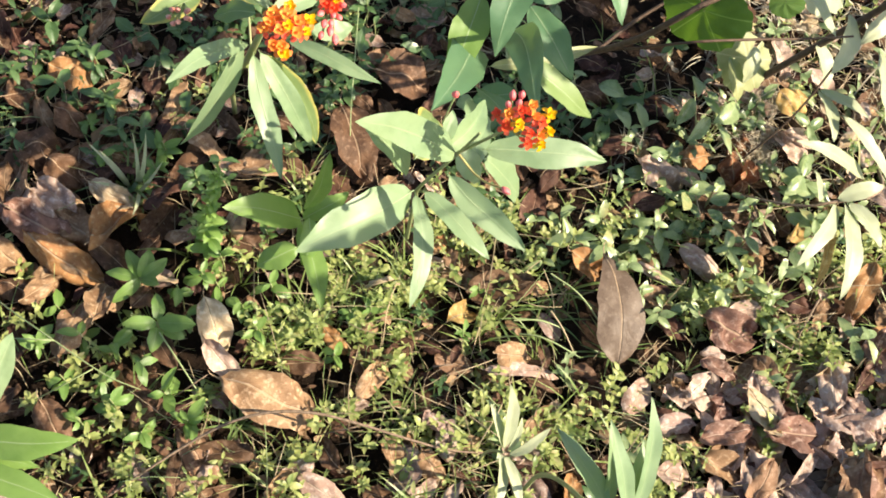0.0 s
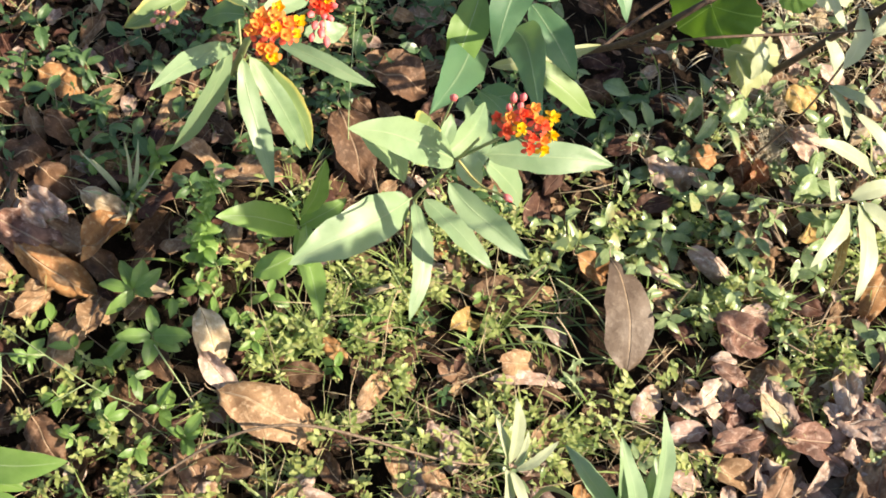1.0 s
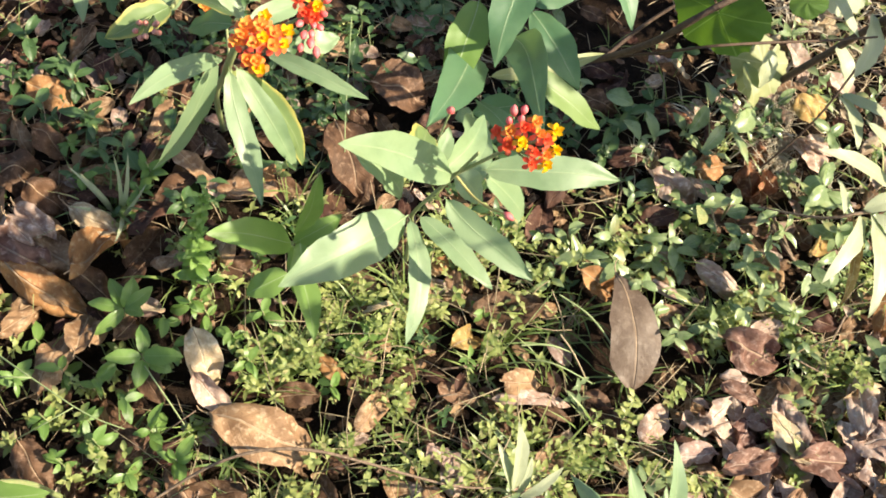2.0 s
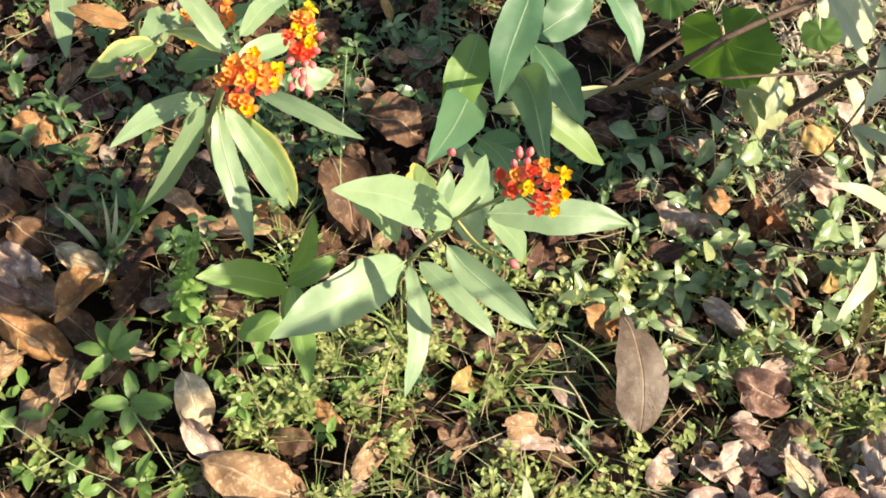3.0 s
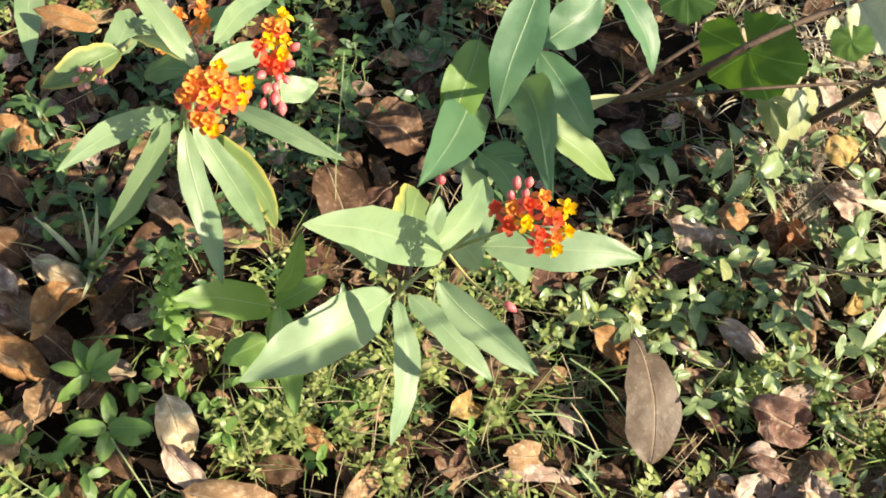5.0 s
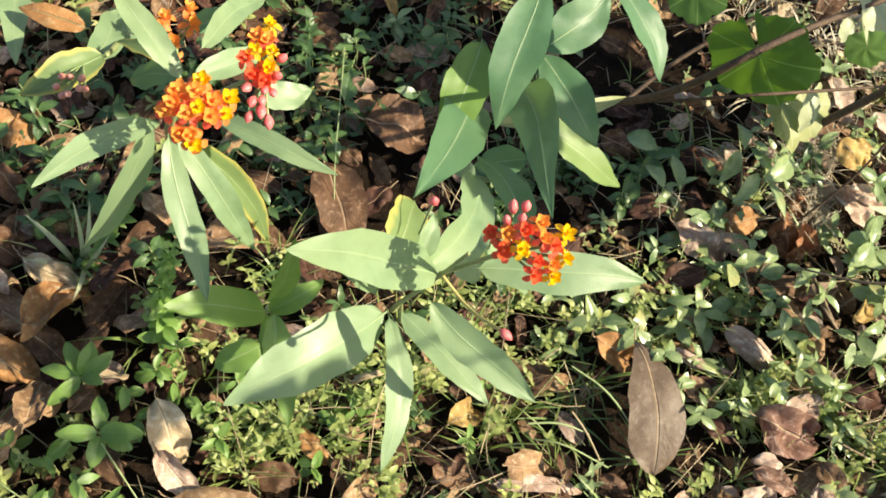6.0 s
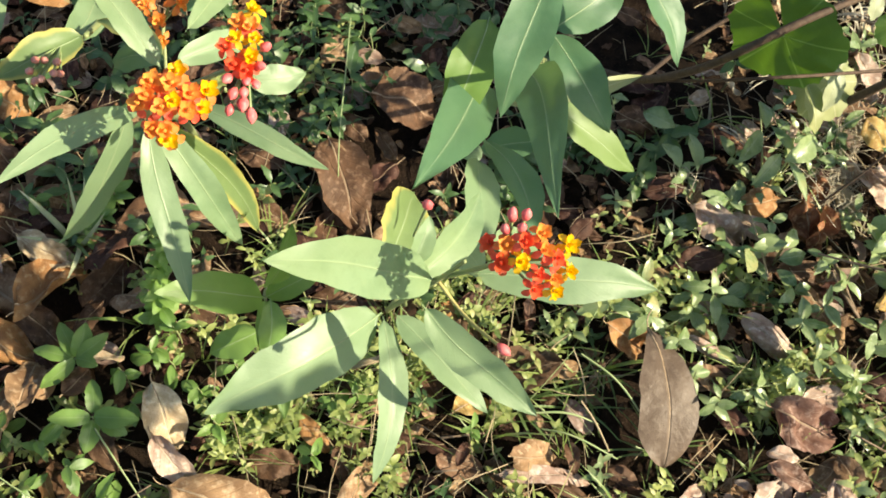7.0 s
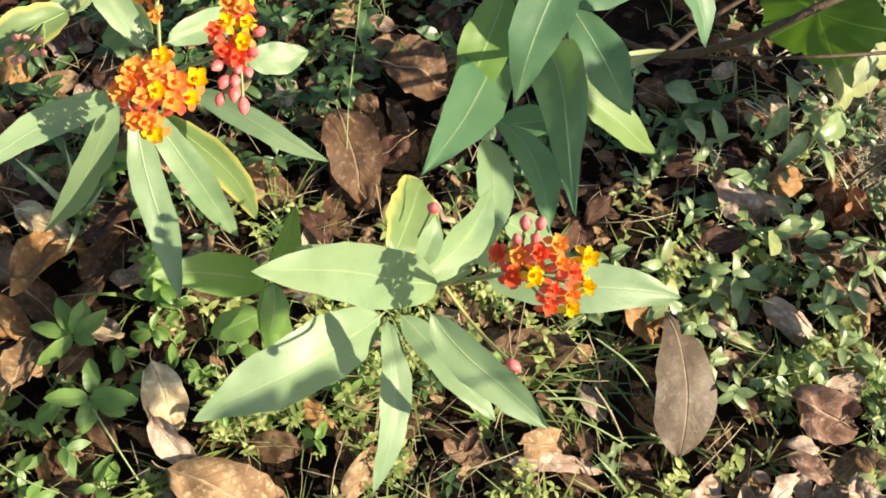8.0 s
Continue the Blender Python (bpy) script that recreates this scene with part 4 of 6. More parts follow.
dead_leaf((0.383, 0.791, 0.045), (0.398, 0.634, 0.045), 0.074, "grey", 0.03, curl=0.12, roll=3, bow=-0.06, body=0.60, crumple=0.03)
dead_leaf((0.449, 0.963, 0.025), (0.522, 0.933, 0.025), 0.044, "pink", 0.04, curl=-0.2, roll=-18, crumple=0.24)
dead_leaf((0.534, 0.931, 0.025), (0.553, 0.878, 0.025), 0.033, "brown", 0.0, curl=-0.14, roll=16)
dead_leaf((0.555, 0.887, 0.025), (0.626, 0.892, 0.025), 0.033, "brown", 0.01, curl=0.08, roll=-2)
dead_leaf((0.541, 1.008, 0.025), (0.564, 0.976, 0.025), 0.026, "orange", 0.01, curl=-0.09, roll=21)
dead_leaf((0.437, 0.795, 0.025), (0.517, 0.773, 0.025), 0.018, "pink", 0.02, curl=0.8, roll=-30, bow=0.05)
dead_leaf((0.503, 0.820, 0.025), (0.578, 0.771, 0.025), 0.034, "pink", 0.03, curl=0.6, roll=-22, fold=-0.3)
dead_leaf((0.526, 0.704, 0.025), (0.605, 0.683, 0.025), 0.060, "rose", 0.03, curl=-0.2, roll=-12, crumple=0.24)
dead_leaf((0.592, 0.532, 0.025), (0.683, 0.542, 0.025), 0.050, "rose", 0.04, curl=-0.25, roll=-7, crumple=0.22)
dead_leaf((0.616, 0.458, 0.025), (0.680, 0.526, 0.025), 0.017, "pink", 0.03, curl=-0.37, roll=5)
dead_leaf((0.498, 0.499, 0.025), (0.575, 0.466, 0.025), 0.045, "tan", 0.02, curl=-0.36, roll=12)
dead_leaf((0.436, 0.482, 0.025), (0.481, 0.463, 0.025), 0.042, "pink", 0.02, curl=-0.43, roll=12)
dead_leaf((0.525, 0.527, 0.025), (0.585, 0.565, 0.025), 0.026, "grey", 0.01, curl=0.28, roll=0)
dead_leaf((0.596, 0.458, 0.025), (0.629, 0.506, 0.025), 0.020, "grey", 0.02, curl=0.19, roll=-11)
dead_leaf((0.647, 0.469, 0.025), (0.701, 0.483, 0.025), 0.028, "grey", 0.01, curl=0.21, roll=-3)
dead_leaf((0.744, 0.522, 0.025), (0.793, 0.586, 0.025), 0.035, "pink", 0.02, curl=-0.24, roll=20)
dead_leaf((0.731, 0.597, 0.025), (0.775, 0.645, 0.025), 0.022, "maroon", 0.03, curl=-0.09, roll=-5)
dead_leaf((0.690, 0.590, 0.025), (0.763, 0.579, 0.025), 0.020, "rose", 0.02, curl=0.32, roll=-5)
dead_leaf((0.400, 0.562, 0.025), (0.445, 0.619, 0.025), 0.038, "pink", 0.02, curl=0.15, roll=-14)
dead_leaf((-0.044, 0.467, 0.025), (0.024, 0.430, 0.025), 0.035, "pink", 0.02, curl=0.31, roll=-10)
dead_leaf((0.013, 0.476, 0.025), (-0.017, 0.522, 0.025), 0.031, "brown", 0.02, curl=-0.40, roll=20)
dead_leaf((0.071, 0.524, 0.025), (0.090, 0.465, 0.025), 0.032, "tan", 0.01, curl=-0.29, roll=19)
dead_leaf((0.121, 0.505, 0.025), (0.151, 0.459, 0.025), 0.033, "tan", 0.02, curl=0.44, roll=4)
dead_leaf((0.042, 0.451, 0.025), (0.087, 0.442, 0.025), 0.028, "brown", 0.01, curl=-0.44, roll=-19)
dead_leaf((0.313, 0.426, 0.025), (0.327, 0.480, 0.025), 0.028, "orange", 0.02, curl=-0.26, roll=-4)
dead_leaf((-0.514, 1.060, 0.025), (-0.464, 1.052, 0.025), 0.029, "brown", 0.01, curl=0.10, roll=20)
dead_leaf((0.070, 1.247, 0.025), (0.116, 1.242, 0.025), 0.023, "tan", 0.0, curl=-0.13, roll=-15)
dead_leaf((-0.111, 0.970, 0.025), (-0.050, 0.942, 0.025), 0.033, "brown", 0.01, curl=0.18, roll=-19)
dead_leaf((-0.119, 1.036, 0.025), (-0.058, 1.018, 0.025), 0.032, "brown", 0.0, curl=-0.04, roll=8)
dead_leaf((0.380, 1.280, 0.025), (0.422, 1.263, 0.025), 0.026, "brown", 0.01, curl=0.24, roll=-5)
dead_leaf((0.369, 1.107, 0.025), (0.425, 1.091, 0.025), 0.040, "brown", 0.02, curl=0.35, roll=-14)
dead_leaf((0.375, 1.172, 0.025), (0.427, 1.153, 0.025), 0.035, "maroon", 0.0, curl=0.19, roll=11)
dead_leaf((0.474, 1.092, 0.025), (0.538, 1.070, 0.025), 0.033, "maroon", 0.0, curl=0.34, roll=0)
dead_leaf((0.073, 1.250, 0.025), (0.110, 1.242, 0.025), 0.019, "tan", 0.01, curl=-0.36, roll=-19)
dead_leaf((-0.034, 1.281, 0.025), (0.018, 1.254, 0.025), 0.035, "brown", 0.01, curl=0.03, roll=-14)
dead_leaf((0.794, 0.796, 0.025), (0.760, 0.721, 0.025), 0.040, "orange", 0.04, curl=0.12, roll=-18)
dead_leaf((0.770, 0.685, 0.025), (0.823, 0.695, 0.025), 0.032, "orange", 0.01, curl=0.25, roll=-12)
dead_leaf((0.673, 0.836, 0.025), (0.707, 0.879, 0.025), 0.027, "gold", 0.02, curl=-0.44, roll=-14)
dead_leaf((0.719, 1.108, 0.025), (0.740, 1.078, 0.025), 0.026, "gold", 0.03, curl=-0.04, roll=2)
dead_leaf((0.644, 0.754, 0.025), (0.701, 0.733, 0.025), 0.032, "maroon", 0.0, curl=-0.10, roll=-14)
dead_leaf((0.577, 0.762, 0.025), (0.617, 0.745, 0.025), 0.029, "tan", 0.0, curl=-0.02, roll=19)
dead_leaf((0.694, 0.692, 0.025), (0.721, 0.738, 0.025), 0.019, "tan", 0.01, curl=0.03, roll=19)
dead_leaf((0.686, 0.563, 0.025), (0.716, 0.522, 0.025), 0.032, "brown", 0.01, curl=-0.42, roll=21)
dead_leaf((0.744, 0.684, 0.025), (0.772, 0.650, 0.025), 0.035, "maroon", 0.01, curl=0.35, roll=1)
dead_leaf((0.470, 0.713, 0.025), (0.504, 0.679, 0.025), 0.028, "maroon", 0.0, curl=0.02, roll=1)
dead_leaf((0.557, 0.536, 0.025), (0.591, 0.496, 0.025), 0.035, "brown", 0.0, curl=0.37, roll=-19)
dead_leaf((0.440, 0.567, 0.025), (0.497, 0.535, 0.025), 0.038, "maroon", 0.0, curl=0.13, roll=1)
dead_leaf((-0.165, 0.821, 0.025), (-0.099, 0.805, 0.025), 0.038, "brown", 0.0, curl=-0.18, roll=9)
dead_leaf((0.084, 1.022, 0.025), (0.045, 0.985, 0.025), 0.033, "maroon", 0.01, curl=0.20, roll=-17)
dead_leaf((0.012, 1.097, 0.025), (0.044, 1.059, 0.025), 0.029, "brown", 0.0, curl=0.18, roll=-2)
dead_leaf((-0.101, 0.854, 0.025), (-0.129, 0.821, 0.025), 0.035, "brown", 0.0, curl=-0.40, roll=4)
dead_leaf((-0.013, 0.838, 0.025), (0.046, 0.821, 0.025), 0.032, "brown", 0.0, curl=-0.11, roll=16)
dead_leaf((0.133, 0.823, 0.025), (0.183, 0.815, 0.025), 0.029, "orange", 0.01, curl=0.09, roll=4)
dead_leaf((0.503, 0.963, 0.025), (0.562, 0.935, 0.025), 0.028, "pink", 0.01, curl=0.16, roll=-4)
dead_leaf((0.547, 0.917, 0.025), (0.591, 0.945, 0.025), 0.028, "grey", 0.0, curl=-0.39, roll=-13)
dead_leaf((0.711, 0.538, 0.025), (0.736, 0.498, 0.025), 0.026, "grey", 0.01, curl=0.10, roll=-14)
dead_leaf((0.268, 0.639, 0.025), (0.290, 0.589, 0.025), 0.026, "brown", 0.0, curl=-0.39, roll=-6)
dead_leaf((0.679, 1.029, 0.025), (0.728, 0.982, 0.025), 0.036, "pink", 0.02, curl=-0.3, roll=1, crumple=0.22)
dead_leaf((0.744, 1.148, 0.025), (0.792, 1.109, 0.025), 0.034, "pink", 0.03, curl=-0.43, roll=12)
dead_leaf((0.700, 1.210, 0.025), (0.722, 1.143, 0.025), 0.036, "pink", 0.03, curl=-0.15, roll=12)
dead_leaf((0.634, 0.634, 0.025), (0.673, 0.620, 0.025), 0.032, "tan", 0.0, curl=-0.44, roll=19)


dead_leaf((0.070, 1.343, 0.025), (0.087, 1.321, 0.025), 0.016, "gold", 0.03, curl=0.1, roll=0)


dead_leaf((-0.510, 1.044, 0.030), (-0.468, 1.075, 0.030), 0.053, "brown", 0.02, curl=.2, roll=-25, crumple=0.2)
dead_leaf((-0.485, 0.942, 0.030), (-0.411, 0.967, 0.030), 0.067, "brown", 0.03, curl=.2, roll=12, crumple=0.2)
dead_leaf((-0.425, 0.925, 0.030), (-0.378, 0.906, 0.030), 0.050, "brown", 0.04, curl=.3, roll=-1, crumple=0.2)
dead_leaf((-0.441, 0.894, 0.030), (-0.370, 0.864, 0.030), 0.033, "tan", 0.02, curl=.8, roll=-14, crumple=0.2)
dead_leaf((-0.373, 0.902, 0.030), (-0.298, 0.865, 0.030), 0.033, "brown", 0.03, curl=.6, roll=23, crumple=0.2)
dead_leaf((-0.445, 0.874, 0.030), (-0.407, 0.829, 0.030), 0.038, "pink", 0.04, curl=.5, roll=10, crumple=0.2)
dead_leaf((-0.407, 0.842, 0.030), (-0.331, 0.797, 0.030), 0.064, "tan", 0.03, curl=.7, roll=-3, crumple=0.24)
dead_leaf((-0.440, 0.808, 0.030), (-0.329, 0.747, 0.030), 0.060, "orange", 0.04, curl=.9, roll=-16, crumple=0.24)
dead_leaf((-0.345, 0.785, 0.030), (-0.288, 0.862, 0.030), 0.056, "orange", 0.05, curl=-.6, roll=21, crumple=0.22)
dead_leaf((-0.403, 0.780, 0.030), (-0.341, 0.750, 0.030), 0.028, "tan", 0.02, curl=.7, roll=8, crumple=0.2)
dead_leaf((-0.349, 0.800, 0.030), (-0.295, 0.764, 0.030), 0.041, "brown", 0.03, curl=.5, roll=-5, crumple=0.2)
dead_leaf((-0.427, 0.699, 0.030), (-0.396, 0.752, 0.030), 0.031, "tan", 0.04, curl=.5, roll=-18, crumple=0.2)
dead_leaf((-0.370, 0.621, 0.030), (-0.351, 0.718, 0.030), 0.046, "tan", 0.02, curl=.3, roll=19, crumple=0.2)
dead_leaf((-0.312, 0.689, 0.030), (-0.305, 0.737, 0.030), 0.032, "tan", 0.03, curl=.3, roll=6, crumple=0.2)
dead_leaf((-0.279, 0.692, 0.030), (-0.266, 0.739, 0.030), 0.036, "brown", 0.04, curl=.3, roll=-7, crumple=0.2)
dead_leaf((-0.513, 0.904, 0.030), (-0.480, 0.923, 0.030), 0.039, "brown", 0.02, curl=.4, roll=-20, crumple=0.2)
dead_leaf((-0.230, 0.988, 0.030), (-0.172, 0.943, 0.030), 0.033, "tan", 0.03, curl=.3, roll=17, crumple=0.2)
dead_leaf((-0.502, 0.791, 0.030), (-0.443, 0.766, 0.030), 0.047, "tan", 0.04, curl=.5, roll=4, crumple=0.2)
dead_leaf((-0.279, 0.771, 0.030), (-0.259, 0.827, 0.030), 0.024, "brown", 0.02, curl=.8, roll=-9, crumple=0.2)
dead_leaf((-0.459, 1.038, 0.030), (-0.435, 0.996, 0.030), 0.026, "tan", 0.03, curl=.5, roll=-22, crumple=0.2)
dead_leaf((-0.432, 1.019, 0.030), (-0.386, 0.994, 0.030), 0.040, "brown", 0.04, curl=.3, roll=15, crumple=0.2)
dead_leaf((-0.536, 0.853, 0.030), (-0.467, 0.874, 0.030), 0.058, "rose", 0.02, curl=.5, roll=2, crumple=0.2)

dead_leaf((-0.470, 0.838, 0.045), (-0.372, 0.800, 0.045), 0.066, "rose", 0.04, curl=0.8, roll=-8, crumple=0.26)
dead_leaf((-0.470, 0.735, 0.030), (-0.410, 0.712, 0.030), 0.036, "brown", 0.02, curl=0.5, roll=12, crumple=0.24)
dead_leaf((-0.330, 0.676, 0.030), (-0.322, 0.742, 0.035), 0.042, "tan", 0.03, curl=-0.2, roll=8)
dead_leaf((-0.385, 0.560, 0.030), (-0.345, 0.500, 0.030), 0.046, "brown", 0.03, curl=0.3, roll=-9)
dead_leaf((0.600, 0.985, 0.025), (0.612, 0.935, 0.025), 0.040, "russet", 0.02, curl=0.5, roll=-10, crumple=0.3)
dead_leaf((0.628, 0.972, 0.025), (0.606, 0.928, 0.025), 0.034, "russet", 0.03, curl=-0.5, roll=25, crumple=0.3)
dead_leaf((0.640, 1.005, 0.025), (0.600, 1.012, 0.025), 0.036, "russet", 0.02, curl=0.4, roll=15, crumple=0.3)
dead_leaf((0.521, 0.972, 0.030), (0.574, 0.996, 0.030), 0.040, "orange", 0.02, curl=0.3, roll=-15, crumple=0.15)
dead_leaf((0.690, 1.025, 0.040), (0.752, 1.011, 0.040), 0.026, "pink", 0.02, curl=0.5, roll=-10, crumple=0.3)
dead_leaf((0.684, 1.088, 0.060), (0.717, 1.056, 0.060), 0.036, "gold", 0.02, curl=0.3, roll=-20)
dead_leaf((0.480, 1.092, 0.025), (0.532, 1.078, 0.025), 0.036, "russet", 0.0, curl=0.3, roll=5, crumple=0.2)
dead_leaf((-0.003, 1.044, 0.035), (0.034, 0.925, 0.035), 0.070, "brown", 0.02, curl=-0.25, roll=8, crumple=0.08)
dead_leaf((-0.361, 0.888, 0.050), (-0.292, 0.862, 0.050), 0.036, "pale", 0.02, curl=0.45, roll=-15, crumple=0.3)
dead_leaf((-0.433, 0.890, 0.050), (-0.375, 0.846, 0.055), 0.042, "pink", 0.02, curl=-0.35, roll=-20, crumple=0.25)
dead_leaf((-0.438, 0.865, 0.050), (-0.396, 0.813, 0.050), 0.030, "pink", 0.03, curl=0.5, roll=20, crumple=0.3)

# flat spots kept sparse, where the shade-darkened soil stands for deep gaps between weeds
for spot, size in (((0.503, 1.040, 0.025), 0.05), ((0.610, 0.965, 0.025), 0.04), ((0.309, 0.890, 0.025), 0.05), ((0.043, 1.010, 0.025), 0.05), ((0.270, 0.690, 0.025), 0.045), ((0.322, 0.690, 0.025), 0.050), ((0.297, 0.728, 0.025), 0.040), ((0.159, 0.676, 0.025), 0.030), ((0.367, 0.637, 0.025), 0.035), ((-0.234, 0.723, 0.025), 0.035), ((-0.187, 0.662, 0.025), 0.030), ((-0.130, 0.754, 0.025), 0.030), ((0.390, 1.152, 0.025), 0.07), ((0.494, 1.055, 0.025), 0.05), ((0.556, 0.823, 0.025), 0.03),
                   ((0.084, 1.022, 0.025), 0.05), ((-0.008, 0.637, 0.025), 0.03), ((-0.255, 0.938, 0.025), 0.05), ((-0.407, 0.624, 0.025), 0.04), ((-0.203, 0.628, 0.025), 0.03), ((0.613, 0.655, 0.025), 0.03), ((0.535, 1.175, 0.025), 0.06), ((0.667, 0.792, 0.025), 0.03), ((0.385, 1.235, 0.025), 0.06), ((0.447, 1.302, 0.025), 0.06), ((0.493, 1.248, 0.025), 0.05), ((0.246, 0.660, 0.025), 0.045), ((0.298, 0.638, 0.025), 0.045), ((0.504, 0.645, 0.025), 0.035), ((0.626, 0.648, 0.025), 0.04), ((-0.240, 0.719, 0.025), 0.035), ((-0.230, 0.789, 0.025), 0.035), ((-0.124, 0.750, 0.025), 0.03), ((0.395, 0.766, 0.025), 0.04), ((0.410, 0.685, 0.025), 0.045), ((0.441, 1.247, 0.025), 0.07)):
    SHADE_GAPS.append((spot[0], spot[1], size))


# ---- twigs and stalks ----
def twig(points, radii, label, mat=None, name="twig", category="twig"):
    b = Build()
    b.add(*tube(points, radii, 6, 3))
    return tagged(b.part(name, [mat or TWIG]), label, category, "twigs and stalks")


twig([(-0.289, 0.441, 0.015), (-0.195, 0.498, 0.050), (-0.136, 0.521, 0.085), (-0.078, 0.533, 0.100), (-0.019, 0.532, 0.100), (0.039, 0.520, 0.090), (0.099, 0.508, 0.070), (0.161, 0.499, 0.045), (0.225, 0.506, 0.020)], [0.0018, 0.0021, 0.0014], "thin brown arched twig lying over leaves")
twig([(-0.494, 0.732, 0.020), (-0.426, 0.665, 0.100), (-0.357, 0.612, 0.130), (-0.284, 0.563, 0.130), (-0.242, 0.551, 0.120)], [0.0011, 0.001, 0.0007], "pale green grass stalk bending over", STALK, "grass_stalk", "grass stalk")
twig([(-0.420, 0.622, 0.110), (-0.357, 0.612, 0.130)], [0.0007, 0.0011], "pale green grass side stalk", STALK, "grass_stalk", "grass stalk")
twig([(-0.388, 0.556, 0.060), (-0.303, 0.574, 0.130)], [0.0008, 0.001], "pale green grass side stalk", STALK, "grass_stalk", "grass stalk")
twig([(-0.236, 0.652, 0.070), (-0.198, 0.602, 0.050), (-0.169, 0.564, 0.020)], [0.0012, 0.001, 0.001], "pale seedling stalk between dry leaves", STALK, "grass_stalk", "grass stalk")
twig([(-0.166, 0.588, 0.080), (-0.221, 0.574, 0.020)], [0.0009, 0.0011], "thin dry grey twig lying on weeds")
twig([(0.019, 1.193, 0.100), (0.016, 1.095, 0.100), (0.012, 1.022, 0.090), (0.012, 0.964, 0.030)], [0.0009, 0.0009, 0.0008], "thin upright green vine stalk", STALK, "grass_stalk", "grass stalk")
twig([(0.618, 0.878, 0.050), (0.656, 0.818, 0.030)], [0.002, 0.0022], "short pale broken twig on weeds")
twig([(0.592, 0.760, 0.030), (0.667, 0.721, 0.020)], [0.001, 0.001], "dry straw-coloured twig on litter", STRAW)
twig([(0.051, 0.531, 0.060), (-0.020, 0.524, 0.030)], [0.0008, 0.0008], "thin dry twig on leaf litter")
twig([(0.144, 0.660, 0.040), (0.194, 0.670, 0.030)], [0.0014, 0.0012], "pinkish dry stick among grass")
twig([(0.135, 0.618, 0.050), (0.162, 0.618, 0.060)], [0.0012, 0.0012], "short pink dry stick lying flat")
twig([(0.046, 0.743, 0.050), (0.081, 0.750, 0.060)], [0.0026, 0.0026], "pale bleached stick among grass", STRAW)
twig([(0.054, 0.740, 0.030), (0.089, 0.743, 0.050)], [0.002, 0.0016], "pale bleached stick among grass", STRAW)
twig([(0.700, 0.735, 0.050), (0.654, 0.663, 0.030)], [0.0016, 0.0013], "pale brown dry twig")
twig([(0.608, 0.679, 0.050), (0.670, 0.654, 0.030)], [0.0014, 0.0012], "pale brown dry twig")
twig([(0.631, 0.906, 0.030), (0.656, 0.834, 0.020)], [0.0026, 0.0022], "pale broken twig among weeds")
twig([(0.521, 0.955, 0.060), (0.530, 0.915, 0.060), (0.539, 0.867, 0.050)], [0.0008, 0.0012, 0.0014], "thin yellow leaf stalk", STRAW)
twig([(0.249, 0.686, 0.060), (0.286, 0.688, 0.062), (0.322, 0.678, 0.050)], [0.0012, 0.0016, 0.0008], "pale green bent grass stalk over a gap of shade-dark soil", STALK, "grass_stalk", "grass stalk")
twig([(0.301, 0.700, 0.065), (0.318, 0.680, 0.055), (0.337, 0.652, 0.030)], [0.0012, 0.0014, 0.0010], "dry straw-coloured stalk over a gap of shade-dark soil", STRAW, "grass_stalk", "grass stalk")
twig([(0.258, 0.672, 0.045), (0.290, 0.663, 0.060), (0.345, 0.642, 0.035)], [0.0009, 0.0012, 0.0009], "thin pale stalk lying over weeds", STALK, "grass_stalk", "grass stalk")
twig([(0.293, 0.763, 0.070), (0.306, 0.738, 0.055), (0.315, 0.714, 0.020)], [0.0007, 0.0008, 0.0009], "thin dry straw-coloured stalk in weeds", STRAW, "grass_stalk", "grass stalk")
twig([(0.301, 0.751, 0.080), (0.345, 0.722, 0.075), (0.379, 0.678, 0.050)], [0.0011, 0.0014, 0.0009], "pale green bent grass stalk beside a grey leaf", STALK, "grass_stalk", "grass stalk")
twig([(0.040, 0.739, 0.045), (0.082, 0.747, 0.060)], [0.0024, 0.0020], "pale bleached stick among grass", STRAW)

# ---- grass tufts ----
def grass_tuft(foot, count, length, width, label, seed, rise=0.5):
    rng = random.Random(seed)
    plant = thing("grass_tuft", (foot[0], foot[1], 0), label, "grass", "grass tufts")
    f = np.array(foot)
    f[2] = ground_z(f[0], f[1])
    for k in range(count):
        w, h = k * 2.39996 + rng.uniform(-0.3, 0.3), length * rng.uniform(0.6, 1.15)
        tip = f + np.array((math.cos(w) * h * 0.85, math.sin(w) * h * 0.85, h * rng.uniform(0.1, rise)))
        b = Build()
        b.add(*blade(f + np.array((rng.uniform(-0.004, 0.004), rng.uniform(-0.004, 0.004), -0.003)), tip, width * rng.uniform(0.7, 1.2), arch=rng.uniform(0.08, 0.22), fold=0.3, body=0.35, tipness=0.85, stalk=0, nu=8, nv=2, seed=k))
        b.part("blade", [GRASS_BLADE], plant)


grass_tuft((-0.314, 0.909, 0.010), 16, 0.085, 0.0046, "pale grass tuft with broad arching blades", 1, 1.1)
broad_tuft = thing("grass_tuft", (-0.314, 0.909, 0), "grass tuft with a few broad pale arching blades", "grass", "grass tufts")
